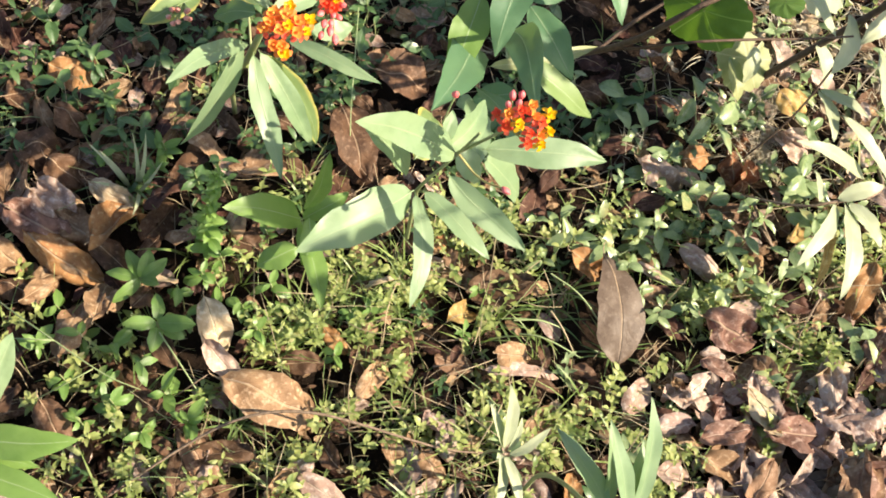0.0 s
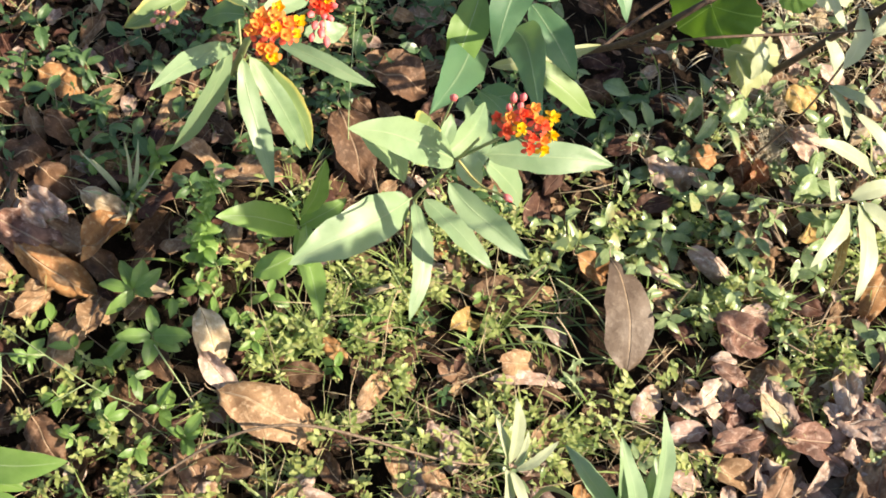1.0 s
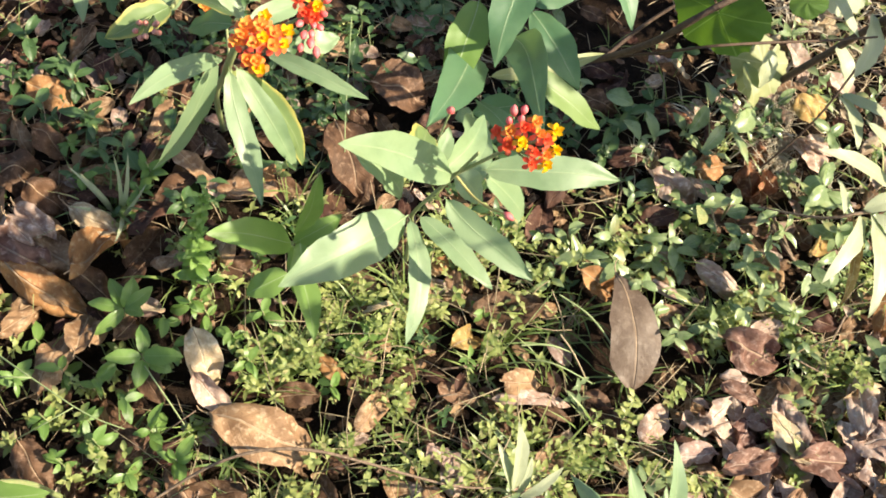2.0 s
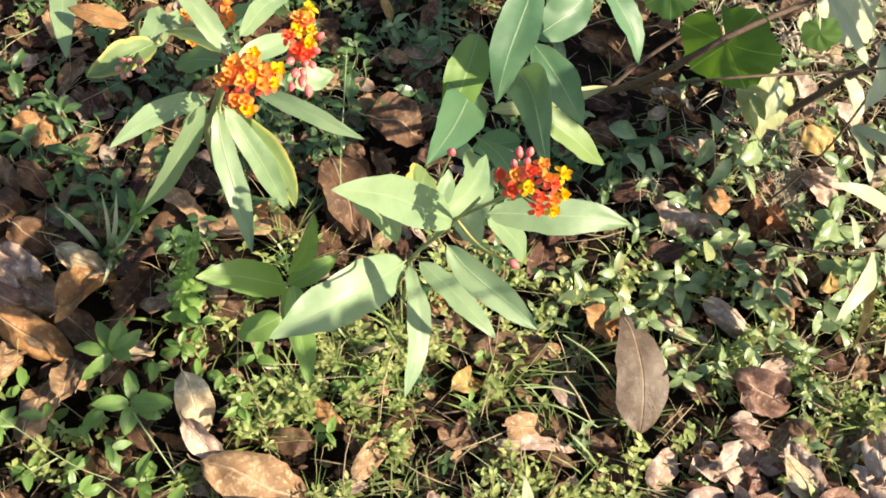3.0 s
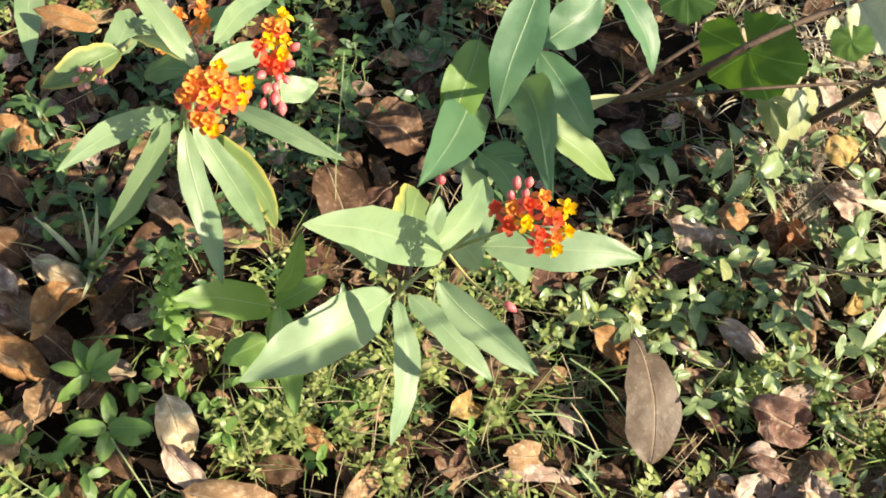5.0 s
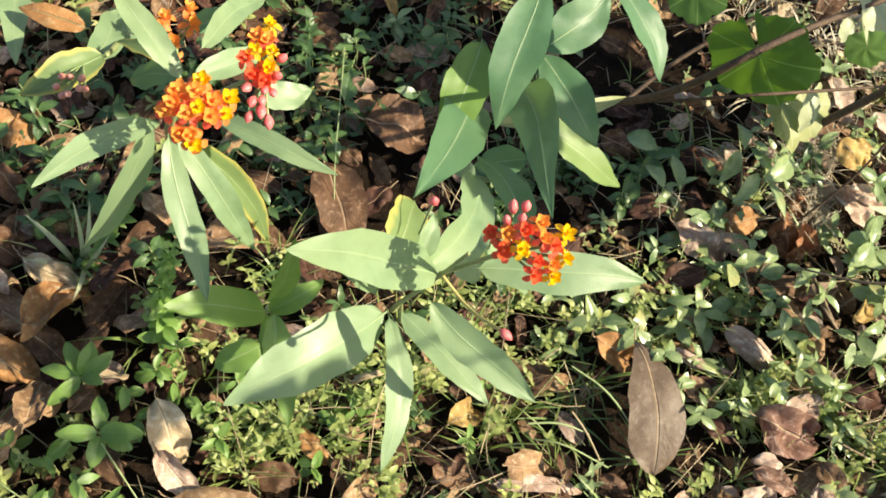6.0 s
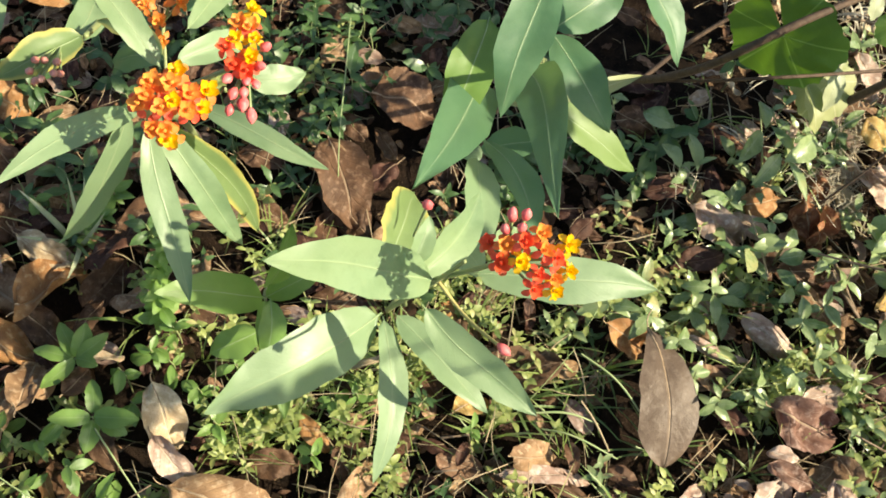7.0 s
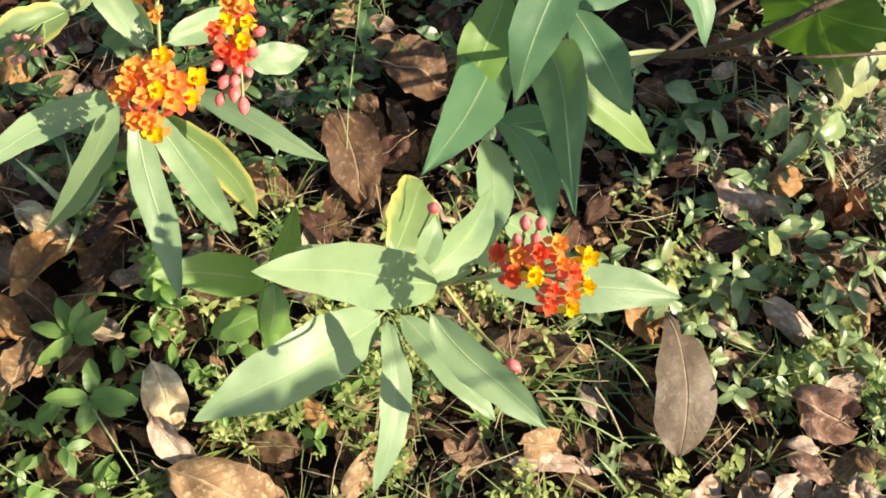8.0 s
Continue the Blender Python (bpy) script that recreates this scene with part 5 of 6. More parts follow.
for tip, width in (((-0.294, 0.932, 0.130), 0.0062), ((-0.276, 0.936, 0.125), 0.0074), ((-0.252, 0.904, 0.100), 0.0060), ((-0.345, 0.922, 0.095), 0.0062), ((-0.352, 0.872, 0.090), 0.0060), ((-0.290, 0.820, 0.080), 0.0068), ((-0.364, 0.938, 0.085), 0.0062)):
    b = Build()
    b.add(*blade((-0.314, 0.909, ground_z(-0.314, 0.909) - 0.003), tip, width, arch=0.14, fold=0.3, body=0.45, tipness=0.85, stalk=0, nu=10, nv=2, up=(0.42, -0.34, 0.84)))
    b.part("blade", [PALE], broad_tuft)
grass_tuft((-0.352, 0.981, 0.010), 12, 0.060, 0.0040, "grass tuft with thin green blades", 2)
grass_tuft((-0.052, 0.702, 0.010), 16, 0.080, 0.0030, "wiry green grass tuft between dead leaves", 3)
grass_tuft((-0.009, 0.672, 0.010), 12, 0.080, 0.0028, "wiry green grass tuft between dead leaves", 4)
grass_tuft((-0.129, 0.549, 0.010), 20, 0.085, 0.0036, "bright green grass tuft beside a dry leaf", 5)
grass_tuft((-0.148, 0.497, 0.010), 14, 0.080, 0.0034, "bright green grass tuft beside a dry leaf", 6)
grass_tuft((0.341, 0.764, 0.010), 16, 0.075, 0.0032, "thin green grass tuft in the open", 7)
grass_tuft((0.134, 0.764, 0.010), 12, 0.070, 0.0034, "sparse dark green grass tuft under leaves", 8)
grass_tuft((0.017, 0.780, 0.010), 14, 0.070, 0.0030, "thin bright grass tuft under drooping leaves", 9)
grass_tuft((0.234, 0.717, 0.010), 12, 0.090, 0.0040, "grass tuft with long bent blades", 10)
grass_tuft((0.395, 0.665, 0.010), 18, 0.080, 0.0030, "thin green grass tuft beside a grey leaf", 11)
grass_tuft((0.102, 0.590, 0.010), 14, 0.080, 0.0030, "sparse fine grass tuft in weeds", 12)
grass_tuft((0.299, 0.716, 0.010), 10, 0.085, 0.0034, "grass tuft with long bent blades", 13)
grass_tuft((0.508, 0.641, 0.010), 12, 0.060, 0.0026, "dry pale grass tuft in weeds", 14)
grass_tuft((-0.018, 0.461, 0.010), 12, 0.070, 0.0030, "fine grass tuft among dry leaves", 15)
grass_tuft((0.164, 0.471, 0.010), 14, 0.070, 0.0030, "fine grass tuft among dry leaves", 16)
grass_tuft((-0.267, 0.567, 0.010), 12, 0.080, 0.0032, "green grass tuft near a bent stalk", 17)

# ---- seedlings ----
def seedling(at, label):
    return thing("seedling", at, label, "plant", "seedlings")


plant = seedling((-0.252, 0.688, 0.000), "young seedling with smooth rounded bright green leaves")
stem(plant, [(-0.247, 0.679, -0.005), (-0.241, 0.669, 0.040), (-0.239, 0.663, 0.075)], [0.0015, 0.0012])
leaf(plant, (-0.239, 0.663, 0.075), (-0.284, 0.656, 0.085), 0.020, YOUNG, arch=0.08)
leaf(plant, (-0.239, 0.663, 0.075), (-0.186, 0.660, 0.080), 0.024, YOUNG, arch=0.10)
leaf(plant, (-0.240, 0.666, 0.075), (-0.244, 0.705, 0.080), 0.019, YOUNG, arch=0.1)
leaf(plant, (-0.240, 0.661, 0.070), (-0.245, 0.626, 0.060), 0.022, YOUNG, arch=0.1)
leaf(plant, (-0.233, 0.658, 0.060), (-0.204, 0.652, 0.050), 0.017, YOUNG, arch=0.1)

plant = seedling((-0.285, 0.769, 0.000), "seedling with dark and lit green oval leaves in litter")
stem(plant, [(-0.284, 0.755, -0.005), (-0.271, 0.735, 0.060)], [0.0015, 0.0012])
for tip, w in (((-0.320, 0.744, 0.060), 0.017), ((-0.293, 0.775, 0.070), 0.02), ((-0.260, 0.772, 0.080), 0.024), ((-0.236, 0.764, 0.070), 0.02), ((-0.245, 0.727, 0.060), 0.017), ((-0.308, 0.702, 0.050), 0.018)):
    leaf(plant, (-0.271, 0.736, 0.060), tip, w, YOUNG, arch=0.12)

plant = seedling((-0.197, 0.825, 0.000), "upright bushy weed with tiers of small bright leaves")
stem(plant, [(-0.196, 0.803, -0.005), (-0.186, 0.809, 0.080), (-0.169, 0.841, 0.140), (-0.163, 0.853, 0.160)], [0.0016, 0.0009])
rng = random.Random(8)
foot, top = np.array((-0.190, 0.794, 0.030)), np.array((-0.163, 0.853, 0.160))
for k in range(70):
    f = (k + 0.5) / 70
    at = foot + (top - foot) * f + np.array((0, 0, 0.02 * math.sin(f * 3)))
    w, r = k * 2.39996, (0.024 * (1 - f) + 0.009) * rng.uniform(0.6, 1.1)
    leaf(plant, at, at + np.array((math.cos(w) * r, math.sin(w) * r, rng.uniform(-0.004, 0.014))), r * 0.5, SPRIG, arch=0.12, nu=5, nv=2)


def whorl(centre, count, size, mat, label, height=0.05, seed=0):
    """A low weed with a rosette of oval leaves on a short stem."""
    rng = random.Random(seed)
    c = np.array(centre)
    plant = thing("broadleaf_weed", (c[0], c[1], 0), label, "weed", "broad-leaved weeds")
    stem(plant, [(c[0], c[1], ground_z(c[0], c[1]) - 0.004), (c[0] + 0.004, c[1], height * 0.5), (c[0], c[1], height)], [0.0011, 0.0009])
    turn = rng.random() * 6.28
    for k in range(count):
        w = turn + k * 2.1 + rng.uniform(-0.5, 0.5)
        z = height * rng.uniform(0.45, 1.0)
        r = size * rng.uniform(0.6, 1.3)
        leaf(plant, (c[0], c[1], z), (c[0] + math.cos(w) * r, c[1] + math.sin(w) * r, z + rng.uniform(-0.6, 0.6) * r), r * rng.uniform(0.38, 0.56), mat, arch=rng.uniform(0.0, 0.18), fold=rng.uniform(0.0, 0.5), nu=6, nv=4, tipness=1.0, up=(rng.uniform(-0.3, 0.6), rng.uniform(-0.6, 0.2), 0.8))


# DARK_LEAF rosettes carry their shade in the leaf colour, BROAD_LEAF ones do not.
whorl((0.031, 1.236, 0.073), 6, 0.028, DARK_LEAF, "low weed with glossy oval leaves, shade darkened into their green", 0.073, 0)
whorl((0.044, 1.190, 0.073), 4, 0.025, DARK_LEAF, "low weed with glossy oval leaves, shade darkened into their green", 0.073, 1)
whorl((0.003, 1.210, 0.033), 4, 0.026, DARK_LEAF, "low weed with glossy oval leaves, shade darkened into their green", 0.033, 2)
whorl((-0.036, 1.272, 0.034), 4, 0.031, DARK_LEAF, "low weed with glossy oval leaves, shade darkened into their green", 0.034, 3)
whorl((0.158, 1.248, 0.068), 6, 0.030, DARK_LEAF, "low weed with glossy oval leaves, shade darkened into their green", 0.068, 4)
whorl((0.138, 1.268, 0.063), 4, 0.022, DARK_LEAF, "low weed with glossy oval leaves, shade darkened into their green", 0.063, 5)
whorl((-0.381, 1.109, 0.060), 6, 0.028, DARK_LEAF, "low weed with glossy oval leaves, shade darkened into their green", 0.060, 6)
whorl((-0.339, 1.114, 0.044), 5, 0.030, DARK_LEAF, "low weed with glossy oval leaves, shade darkened into their green", 0.044, 7)
whorl((-0.410, 1.149, 0.057), 5, 0.029, DARK_LEAF, "low weed with glossy oval leaves, shade darkened into their green", 0.057, 8)
whorl((-0.262, 1.094, 0.057), 6, 0.024, DARK_LEAF, "low weed with glossy oval leaves, shade darkened into their green", 0.057, 9)
whorl((-0.284, 1.123, 0.056), 4, 0.025, DARK_LEAF, "low weed with glossy oval leaves, shade darkened into their green", 0.056, 10)
whorl((0.093, 1.288, 0.037), 5, 0.021, DARK_LEAF, "low weed with glossy oval leaves, shade darkened into their green", 0.037, 11)
whorl((0.388, 1.010, 0.049), 6, 0.026, DARK_LEAF, "low weed with glossy oval leaves, shade darkened into their green", 0.049, 12)
whorl((0.434, 1.068, 0.048), 6, 0.031, DARK_LEAF, "low weed with glossy oval leaves, shade darkened into their green", 0.048, 13)
whorl((0.410, 1.029, 0.063), 5, 0.028, DARK_LEAF, "low weed with glossy oval leaves, shade darkened into their green", 0.063, 14)
whorl((0.522, 1.168, 0.075), 5, 0.025, DARK_LEAF, "low weed with glossy oval leaves, shade darkened into their green", 0.075, 15)
whorl((0.471, 1.090, 0.073), 5, 0.027, DARK_LEAF, "low weed with glossy oval leaves, shade darkened into their green", 0.073, 16)
whorl((0.444, 0.999, 0.054), 6, 0.024, BROAD_LEAF, "low weed with grey-green oval leaves in sun", 0.054, 17)
whorl((0.599, 1.074, 0.042), 6, 0.033, BROAD_LEAF, "low weed with grey-green oval leaves in sun", 0.042, 19)
whorl((0.519, 1.048, 0.051), 4, 0.029, BROAD_LEAF, "low weed with grey-green oval leaves in sun", 0.051, 22)
whorl((0.651, 1.045, 0.044), 6, 0.025, BROAD_LEAF, "low weed with grey-green oval leaves in sun", 0.044, 23)
whorl((0.667, 1.092, 0.047), 6, 0.025, BROAD_LEAF, "low weed with grey-green oval leaves in sun", 0.047, 24)
whorl((0.326, 0.857, 0.054), 6, 0.025, BROAD_LEAF, "low weed with grey-green oval leaves in sun", 0.054, 26)
whorl((0.424, 0.926, 0.055), 6, 0.026, BROAD_LEAF, "low weed with grey-green oval leaves in sun", 0.055, 27)
whorl((0.442, 0.890, 0.041), 7, 0.028, BROAD_LEAF, "low weed with grey-green oval leaves in sun", 0.041, 28)
whorl((0.486, 0.914, 0.031), 6, 0.025, BROAD_LEAF, "low weed with grey-green oval leaves in sun", 0.031, 29)
whorl((0.445, 0.829, 0.045), 7, 0.029, BROAD_LEAF, "low weed with grey-green oval leaves in sun", 0.045, 30)
whorl((0.417, 0.774, 0.075), 6, 0.025, BROAD_LEAF, "low weed with grey-green oval leaves in sun", 0.075, 33)
whorl((0.385, 0.855, 0.060), 6, 0.024, BROAD_LEAF, "low weed with grey-green oval leaves in sun", 0.060, 34)
whorl((0.521, 0.867, 0.038), 6, 0.029, BROAD_LEAF, "low weed with grey-green oval leaves in sun", 0.038, 35)
whorl((0.568, 0.852, 0.066), 6, 0.030, BROAD_LEAF, "low weed with grey-green oval leaves in sun", 0.066, 37)
whorl((0.570, 0.808, 0.071), 6, 0.031, BROAD_LEAF, "low weed with grey-green oval leaves in sun", 0.071, 39)
whorl((0.548, 0.939, 0.064), 5, 0.032, BROAD_LEAF, "low weed with grey-green oval leaves in sun", 0.064, 40)
whorl((0.679, 0.908, 0.074), 5, 0.032, BROAD_LEAF, "low weed with grey-green oval leaves in sun", 0.074, 43)
whorl((0.603, 0.891, 0.073), 6, 0.026, BROAD_LEAF, "low weed with grey-green oval leaves in sun", 0.073, 44)
whorl((0.471, 0.784, 0.037), 6, 0.027, BROAD_LEAF, "low weed with grey-green oval leaves in sun", 0.037, 45)
whorl((0.507, 0.725, 0.064), 6, 0.025, BROAD_LEAF, "low weed with grey-green oval leaves in sun", 0.064, 46)
whorl((0.554, 0.741, 0.062), 5, 0.025, BROAD_LEAF, "low weed with grey-green oval leaves in sun", 0.062, 47)
whorl((0.609, 0.778, 0.051), 6, 0.025, BROAD_LEAF, "low weed with grey-green oval leaves in sun", 0.051, 48)
whorl((0.631, 0.744, 0.054), 6, 0.027, BROAD_LEAF, "low weed with grey-green oval leaves in sun", 0.054, 49)
whorl((0.683, 0.777, 0.052), 5, 0.025, BROAD_LEAF, "low weed with grey-green oval leaves in sun", 0.052, 50)
whorl((0.633, 0.866, 0.072), 5, 0.025, BROAD_LEAF, "low weed with grey-green oval leaves in sun", 0.072, 51)
whorl((0.289, 0.858, 0.053), 6, 0.025, BROAD_LEAF, "low weed with grey-green oval leaves in sun", 0.053, 52)
whorl((0.300, 0.796, 0.046), 6, 0.025, BROAD_LEAF, "low weed with grey-green oval leaves in sun", 0.046, 54)
whorl((0.435, 0.737, 0.070), 6, 0.024, BROAD_LEAF, "low weed with grey-green oval leaves in sun", 0.070, 55)
whorl((0.460, 0.707, 0.070), 6, 0.024, BROAD_LEAF, "low weed with grey-green oval leaves in sun", 0.070, 56)
whorl((-0.133, 0.708, 0.051), 6, 0.024, YOUNG, "small bright green weed seedling between dry leaves", 0.051, 57)
whorl((-0.093, 0.736, 0.056), 6, 0.025, YOUNG, "small bright green weed seedling between dry leaves", 0.056, 58)
whorl((-0.108, 0.664, 0.071), 6, 0.022, YOUNG, "small bright green weed seedling between dry leaves", 0.071, 59)
whorl((0.047, 0.703, 0.063), 5, 0.025, YOUNG, "small bright green weed seedling between dry leaves", 0.063, 60)
whorl((0.019, 0.700, 0.052), 5, 0.021, YOUNG, "small bright green weed seedling between dry leaves", 0.052, 61)
whorl((-0.079, 0.713, 0.040), 5, 0.021, YOUNG, "small bright green weed seedling between dry leaves", 0.040, 62)
whorl((-0.001, 0.637, 0.045), 6, 0.022, YOUNG, "small bright green weed seedling between dry leaves", 0.045, 63)
whorl((-0.189, 0.749, 0.061), 6, 0.024, YOUNG, "small bright green weed seedling between dry leaves", 0.061, 64)
whorl((-0.171, 0.745, 0.037), 5, 0.025, YOUNG, "small bright green weed seedling between dry leaves", 0.037, 65)
whorl((-0.219, 0.722, 0.071), 6, 0.022, YOUNG, "small bright green weed seedling between dry leaves", 0.071, 66)
whorl((-0.309, 0.592, 0.042), 6, 0.022, YOUNG, "small bright green weed seedling between dry leaves", 0.042, 67)
whorl((-0.260, 0.609, 0.071), 5, 0.024, YOUNG, "small bright green weed seedling between dry leaves", 0.071, 68)
whorl((-0.106, 0.828, 0.044), 5, 0.020, YOUNG, "small bright green weed seedling between dry leaves", 0.044, 69)
whorl((0.176, 0.662, 0.073), 5, 0.021, YOUNG, "small bright green weed seedling between dry leaves", 0.073, 70)
whorl((0.201, 0.741, 0.062), 5, 0.019, YOUNG, "small bright green weed seedling between dry leaves", 0.062, 71)


whorl((-0.385, 0.700, 0.045), 5, 0.024, YOUNG, "small bright green weed seedling between dry leaves", 0.045, 80)
whorl((-0.345, 0.655, 0.052), 6, 0.027, YOUNG, "small bright green weed seedling between dry leaves", 0.052, 81)
whorl((-0.300, 0.640, 0.059), 7, 0.030, YOUNG, "small bright green weed seedling between dry leaves", 0.059, 82)
whorl((-0.360, 0.590, 0.066), 5, 0.024, YOUNG, "small bright green weed seedling between dry leaves", 0.066, 83)
whorl((-0.290, 0.555, 0.073), 6, 0.027, YOUNG, "small bright green weed seedling between dry leaves", 0.073, 84)
whorl((-0.225, 0.575, 0.045), 7, 0.030, YOUNG, "small bright green weed seedling between dry leaves", 0.045, 85)
whorl((-0.205, 0.690, 0.052), 5, 0.024, YOUNG, "small bright green weed seedling between dry leaves", 0.052, 86)
whorl((-0.400, 0.640, 0.059), 6, 0.027, YOUNG, "small bright green weed seedling between dry leaves", 0.059, 87)
whorl((-0.165, 0.775, 0.066), 7, 0.030, YOUNG, "small bright green weed seedling between dry leaves", 0.066, 88)
whorl((-0.330, 0.530, 0.073), 5, 0.024, YOUNG, "small bright green weed seedling between dry leaves", 0.073, 89)
whorl((-0.250, 0.520, 0.045), 6, 0.027, YOUNG, "small bright green weed seedling between dry leaves", 0.045, 90)
whorl((-0.190, 0.535, 0.052), 7, 0.030, YOUNG, "small bright green weed seedling between dry leaves", 0.052, 91)
whorl((-0.460, 1.180, 0.065), 7, 0.029, DARK_LEAF, "low weed with glossy oval leaves, shade darkened into their green", 0.065, 100)
whorl((-0.430, 1.060, 0.068), 7, 0.031, DARK_LEAF, "low weed with glossy oval leaves, shade darkened into their green", 0.068, 101)
whorl((-0.360, 1.050, 0.061), 6, 0.032, DARK_LEAF, "low weed with glossy oval leaves, shade darkened into their green", 0.061, 102)
whorl((-0.330, 1.170, 0.050), 5, 0.033, DARK_LEAF, "low weed with glossy oval leaves, shade darkened into their green", 0.050, 103)
whorl((-0.240, 1.030, 0.045), 6, 0.033, DARK_LEAF, "low weed with glossy oval leaves, shade darkened into their green", 0.045, 104)
whorl((-0.300, 0.990, 0.055), 5, 0.031, DARK_LEAF, "low weed with glossy oval leaves, shade darkened into their green", 0.055, 105)
whorl((-0.200, 1.120, 0.041), 5, 0.029, DARK_LEAF, "low weed with glossy oval leaves, shade darkened into their green", 0.041, 106)
whorl((-0.120, 1.090, 0.047), 6, 0.027, DARK_LEAF, "low weed with glossy oval leaves, shade darkened into their green", 0.047, 107)
whorl((-0.080, 1.160, 0.072), 5, 0.031, DARK_LEAF, "low weed with glossy oval leaves, shade darkened into their green", 0.072, 108)
whorl((-0.150, 1.200, 0.058), 5, 0.026, DARK_LEAF, "low weed with glossy oval leaves, shade darkened into their green", 0.058, 109)
whorl((0.020, 1.130, 0.075), 5, 0.032, DARK_LEAF, "low weed with glossy oval leaves, shade darkened into their green", 0.075, 110)
whorl((-0.340, 1.240, 0.078), 5, 0.033, DARK_LEAF, "low weed with glossy oval leaves, shade darkened into their green", 0.078, 111)
whorl((0.120, 1.160, 0.052), 5, 0.030, DARK_LEAF, "low weed with glossy oval leaves, shade darkened into their green", 0.052, 112)
whorl((0.030, 1.290, 0.067), 5, 0.027, DARK_LEAF, "low weed with glossy oval leaves, shade darkened into their green", 0.067, 113)
whorl((0.200, 1.210, 0.079), 5, 0.034, DARK_LEAF, "low weed with glossy oval leaves, shade darkened into their green", 0.079, 114)
whorl((-0.210, 0.900, 0.076), 6, 0.026, DARK_LEAF, "low weed with glossy oval leaves, shade darkened into their green", 0.076, 115)
whorl((0.500, 0.970, 0.067), 5, 0.033, BROAD_LEAF, "low weed with larger grey-green oval leaves in sun", 0.067, 130)
whorl((0.470, 0.955, 0.051), 7, 0.034, BROAD_LEAF, "low weed with larger grey-green oval leaves in sun", 0.051, 136)
whorl((0.520, 0.900, 0.066), 7, 0.038, BROAD_LEAF, "low weed with larger grey-green oval leaves in sun", 0.066, 137)
whorl((0.700, 0.950, 0.065), 7, 0.039, BROAD_LEAF, "low weed with larger grey-green oval leaves in sun", 0.065, 138)
whorl((0.710, 0.860, 0.068), 7, 0.033, BROAD_LEAF, "low weed with larger grey-green oval leaves in sun", 0.068, 139)
whorl((0.660, 0.800, 0.088), 5, 0.032, BROAD_LEAF, "low weed with larger grey-green oval leaves in sun", 0.088, 140)
whorl((0.390, 0.810, 0.064), 7, 0.033, BROAD_LEAF, "low weed with larger grey-green oval leaves in sun", 0.064, 142)
whorl((0.340, 0.820, 0.069), 7, 0.038, BROAD_LEAF, "low weed with larger grey-green oval leaves in sun", 0.069, 143)
whorl((0.720, 1.020, 0.082), 6, 0.031, BROAD_LEAF, "low weed with larger grey-green oval leaves in sun", 0.082, 144)
whorl((0.600, 0.830, 0.088), 5, 0.033, BROAD_LEAF, "low weed with larger grey-green oval leaves in sun", 0.088, 145)
whorl((-0.379, 1.001, 0.050), 7, 0.024, YOUNG, "small green weed beside a grass tuft", 0.060, 150)
whorl((-0.352, 0.942, 0.050), 7, 0.020, YOUNG, "small green weed beside a grass tuft", 0.055, 151)
whorl((-0.264, 0.959, 0.060), 8, 0.024, YOUNG, "small green weed beside a grass tuft", 0.065, 152)
whorl((-0.275, 0.925, 0.050), 7, 0.022, YOUNG, "small green weed beside a grass tuft", 0.060, 153)
whorl((-0.284, 0.895, 0.050), 7, 0.020, YOUNG, "small green weed beside a grass tuft", 0.050, 154)
whorl((-0.330, 0.985, 0.050), 7, 0.024, DARK_LEAF, "small weed behind a grass tuft, shade darkened into its green", 0.055, 155)


def placed_weed(foot, leaves, label):
    """A low weed whose single leaves are placed one by one: foot of the leaf, tip, width."""
    plant = thing("broadleaf_weed", (foot[0], foot[1], 0), label, "weed", "broad-leaved weeds")
    for p0, p1, width in leaves:
        stem(plant, [(foot[0], foot[1], ground_z(foot[0], foot[1]) - 0.004), ((foot[0] + p0[0]) * 0.5, (foot[1] + p0[1]) * 0.5, p0[2] * 0.6), p0], [0.0011, 0.0008])
        leaf(plant, p0, p1, width, BROAD_LEAF, arch=0.10, fold=0.3, nu=8, nv=4, tipness=1.05)


placed_weed((0.562, 1.010, 0.0), (((0.542, 1.060, 0.080), (0.509, 1.012, 0.075), 0.024), ((0.562, 1.022, 0.085), (0.521, 0.980, 0.078), 0.023), ((0.609, 1.050, 0.085), (0.564, 1.012, 0.085), 0.030),
                                  ((0.572, 1.016, 0.080), (0.592, 0.964, 0.070), 0.016), ((0.545, 1.102, 0.080), (0.546, 1.058, 0.085), 0.022), ((0.585, 1.036, 0.070), (0.556, 1.066, 0.080), 0.016)),
            "low weed with pale glossy grey-green leaves in sun")
placed_weed((0.690, 0.905, 0.0), (((0.698, 0.928, 0.075), (0.664, 0.896, 0.070), 0.026), ((0.700, 0.920, 0.070), (0.738, 0.902, 0.060), 0.020), ((0.694, 0.925, 0.075), (0.708, 0.962, 0.080), 0.018)),
            "low weed with pale glossy grey-green leaves in sun")
placed_weed((0.560, 0.905, 0.0), (((0.552, 0.889, 0.060), (0.586, 0.898, 0.060), 0.022), ((0.556, 0.902, 0.060), (0.528, 0.920, 0.060), 0.020), ((0.560, 0.905, 0.060), (0.580, 0.932, 0.055), 0.020)),
            "low weed with pale glossy grey-green leaves in sun")
placed_weed((0.440, 1.070, 0.0), (((0.396, 1.086, 0.070), (0.435, 1.064, 0.072), 0.030), ((0.456, 1.062, 0.062), (0.464, 1.014, 0.050), 0.022), ((0.420, 1.046, 0.060), (0.440, 1.010, 0.060), 0.022)),
            "low weed with pale glossy grey-green leaves in sun")


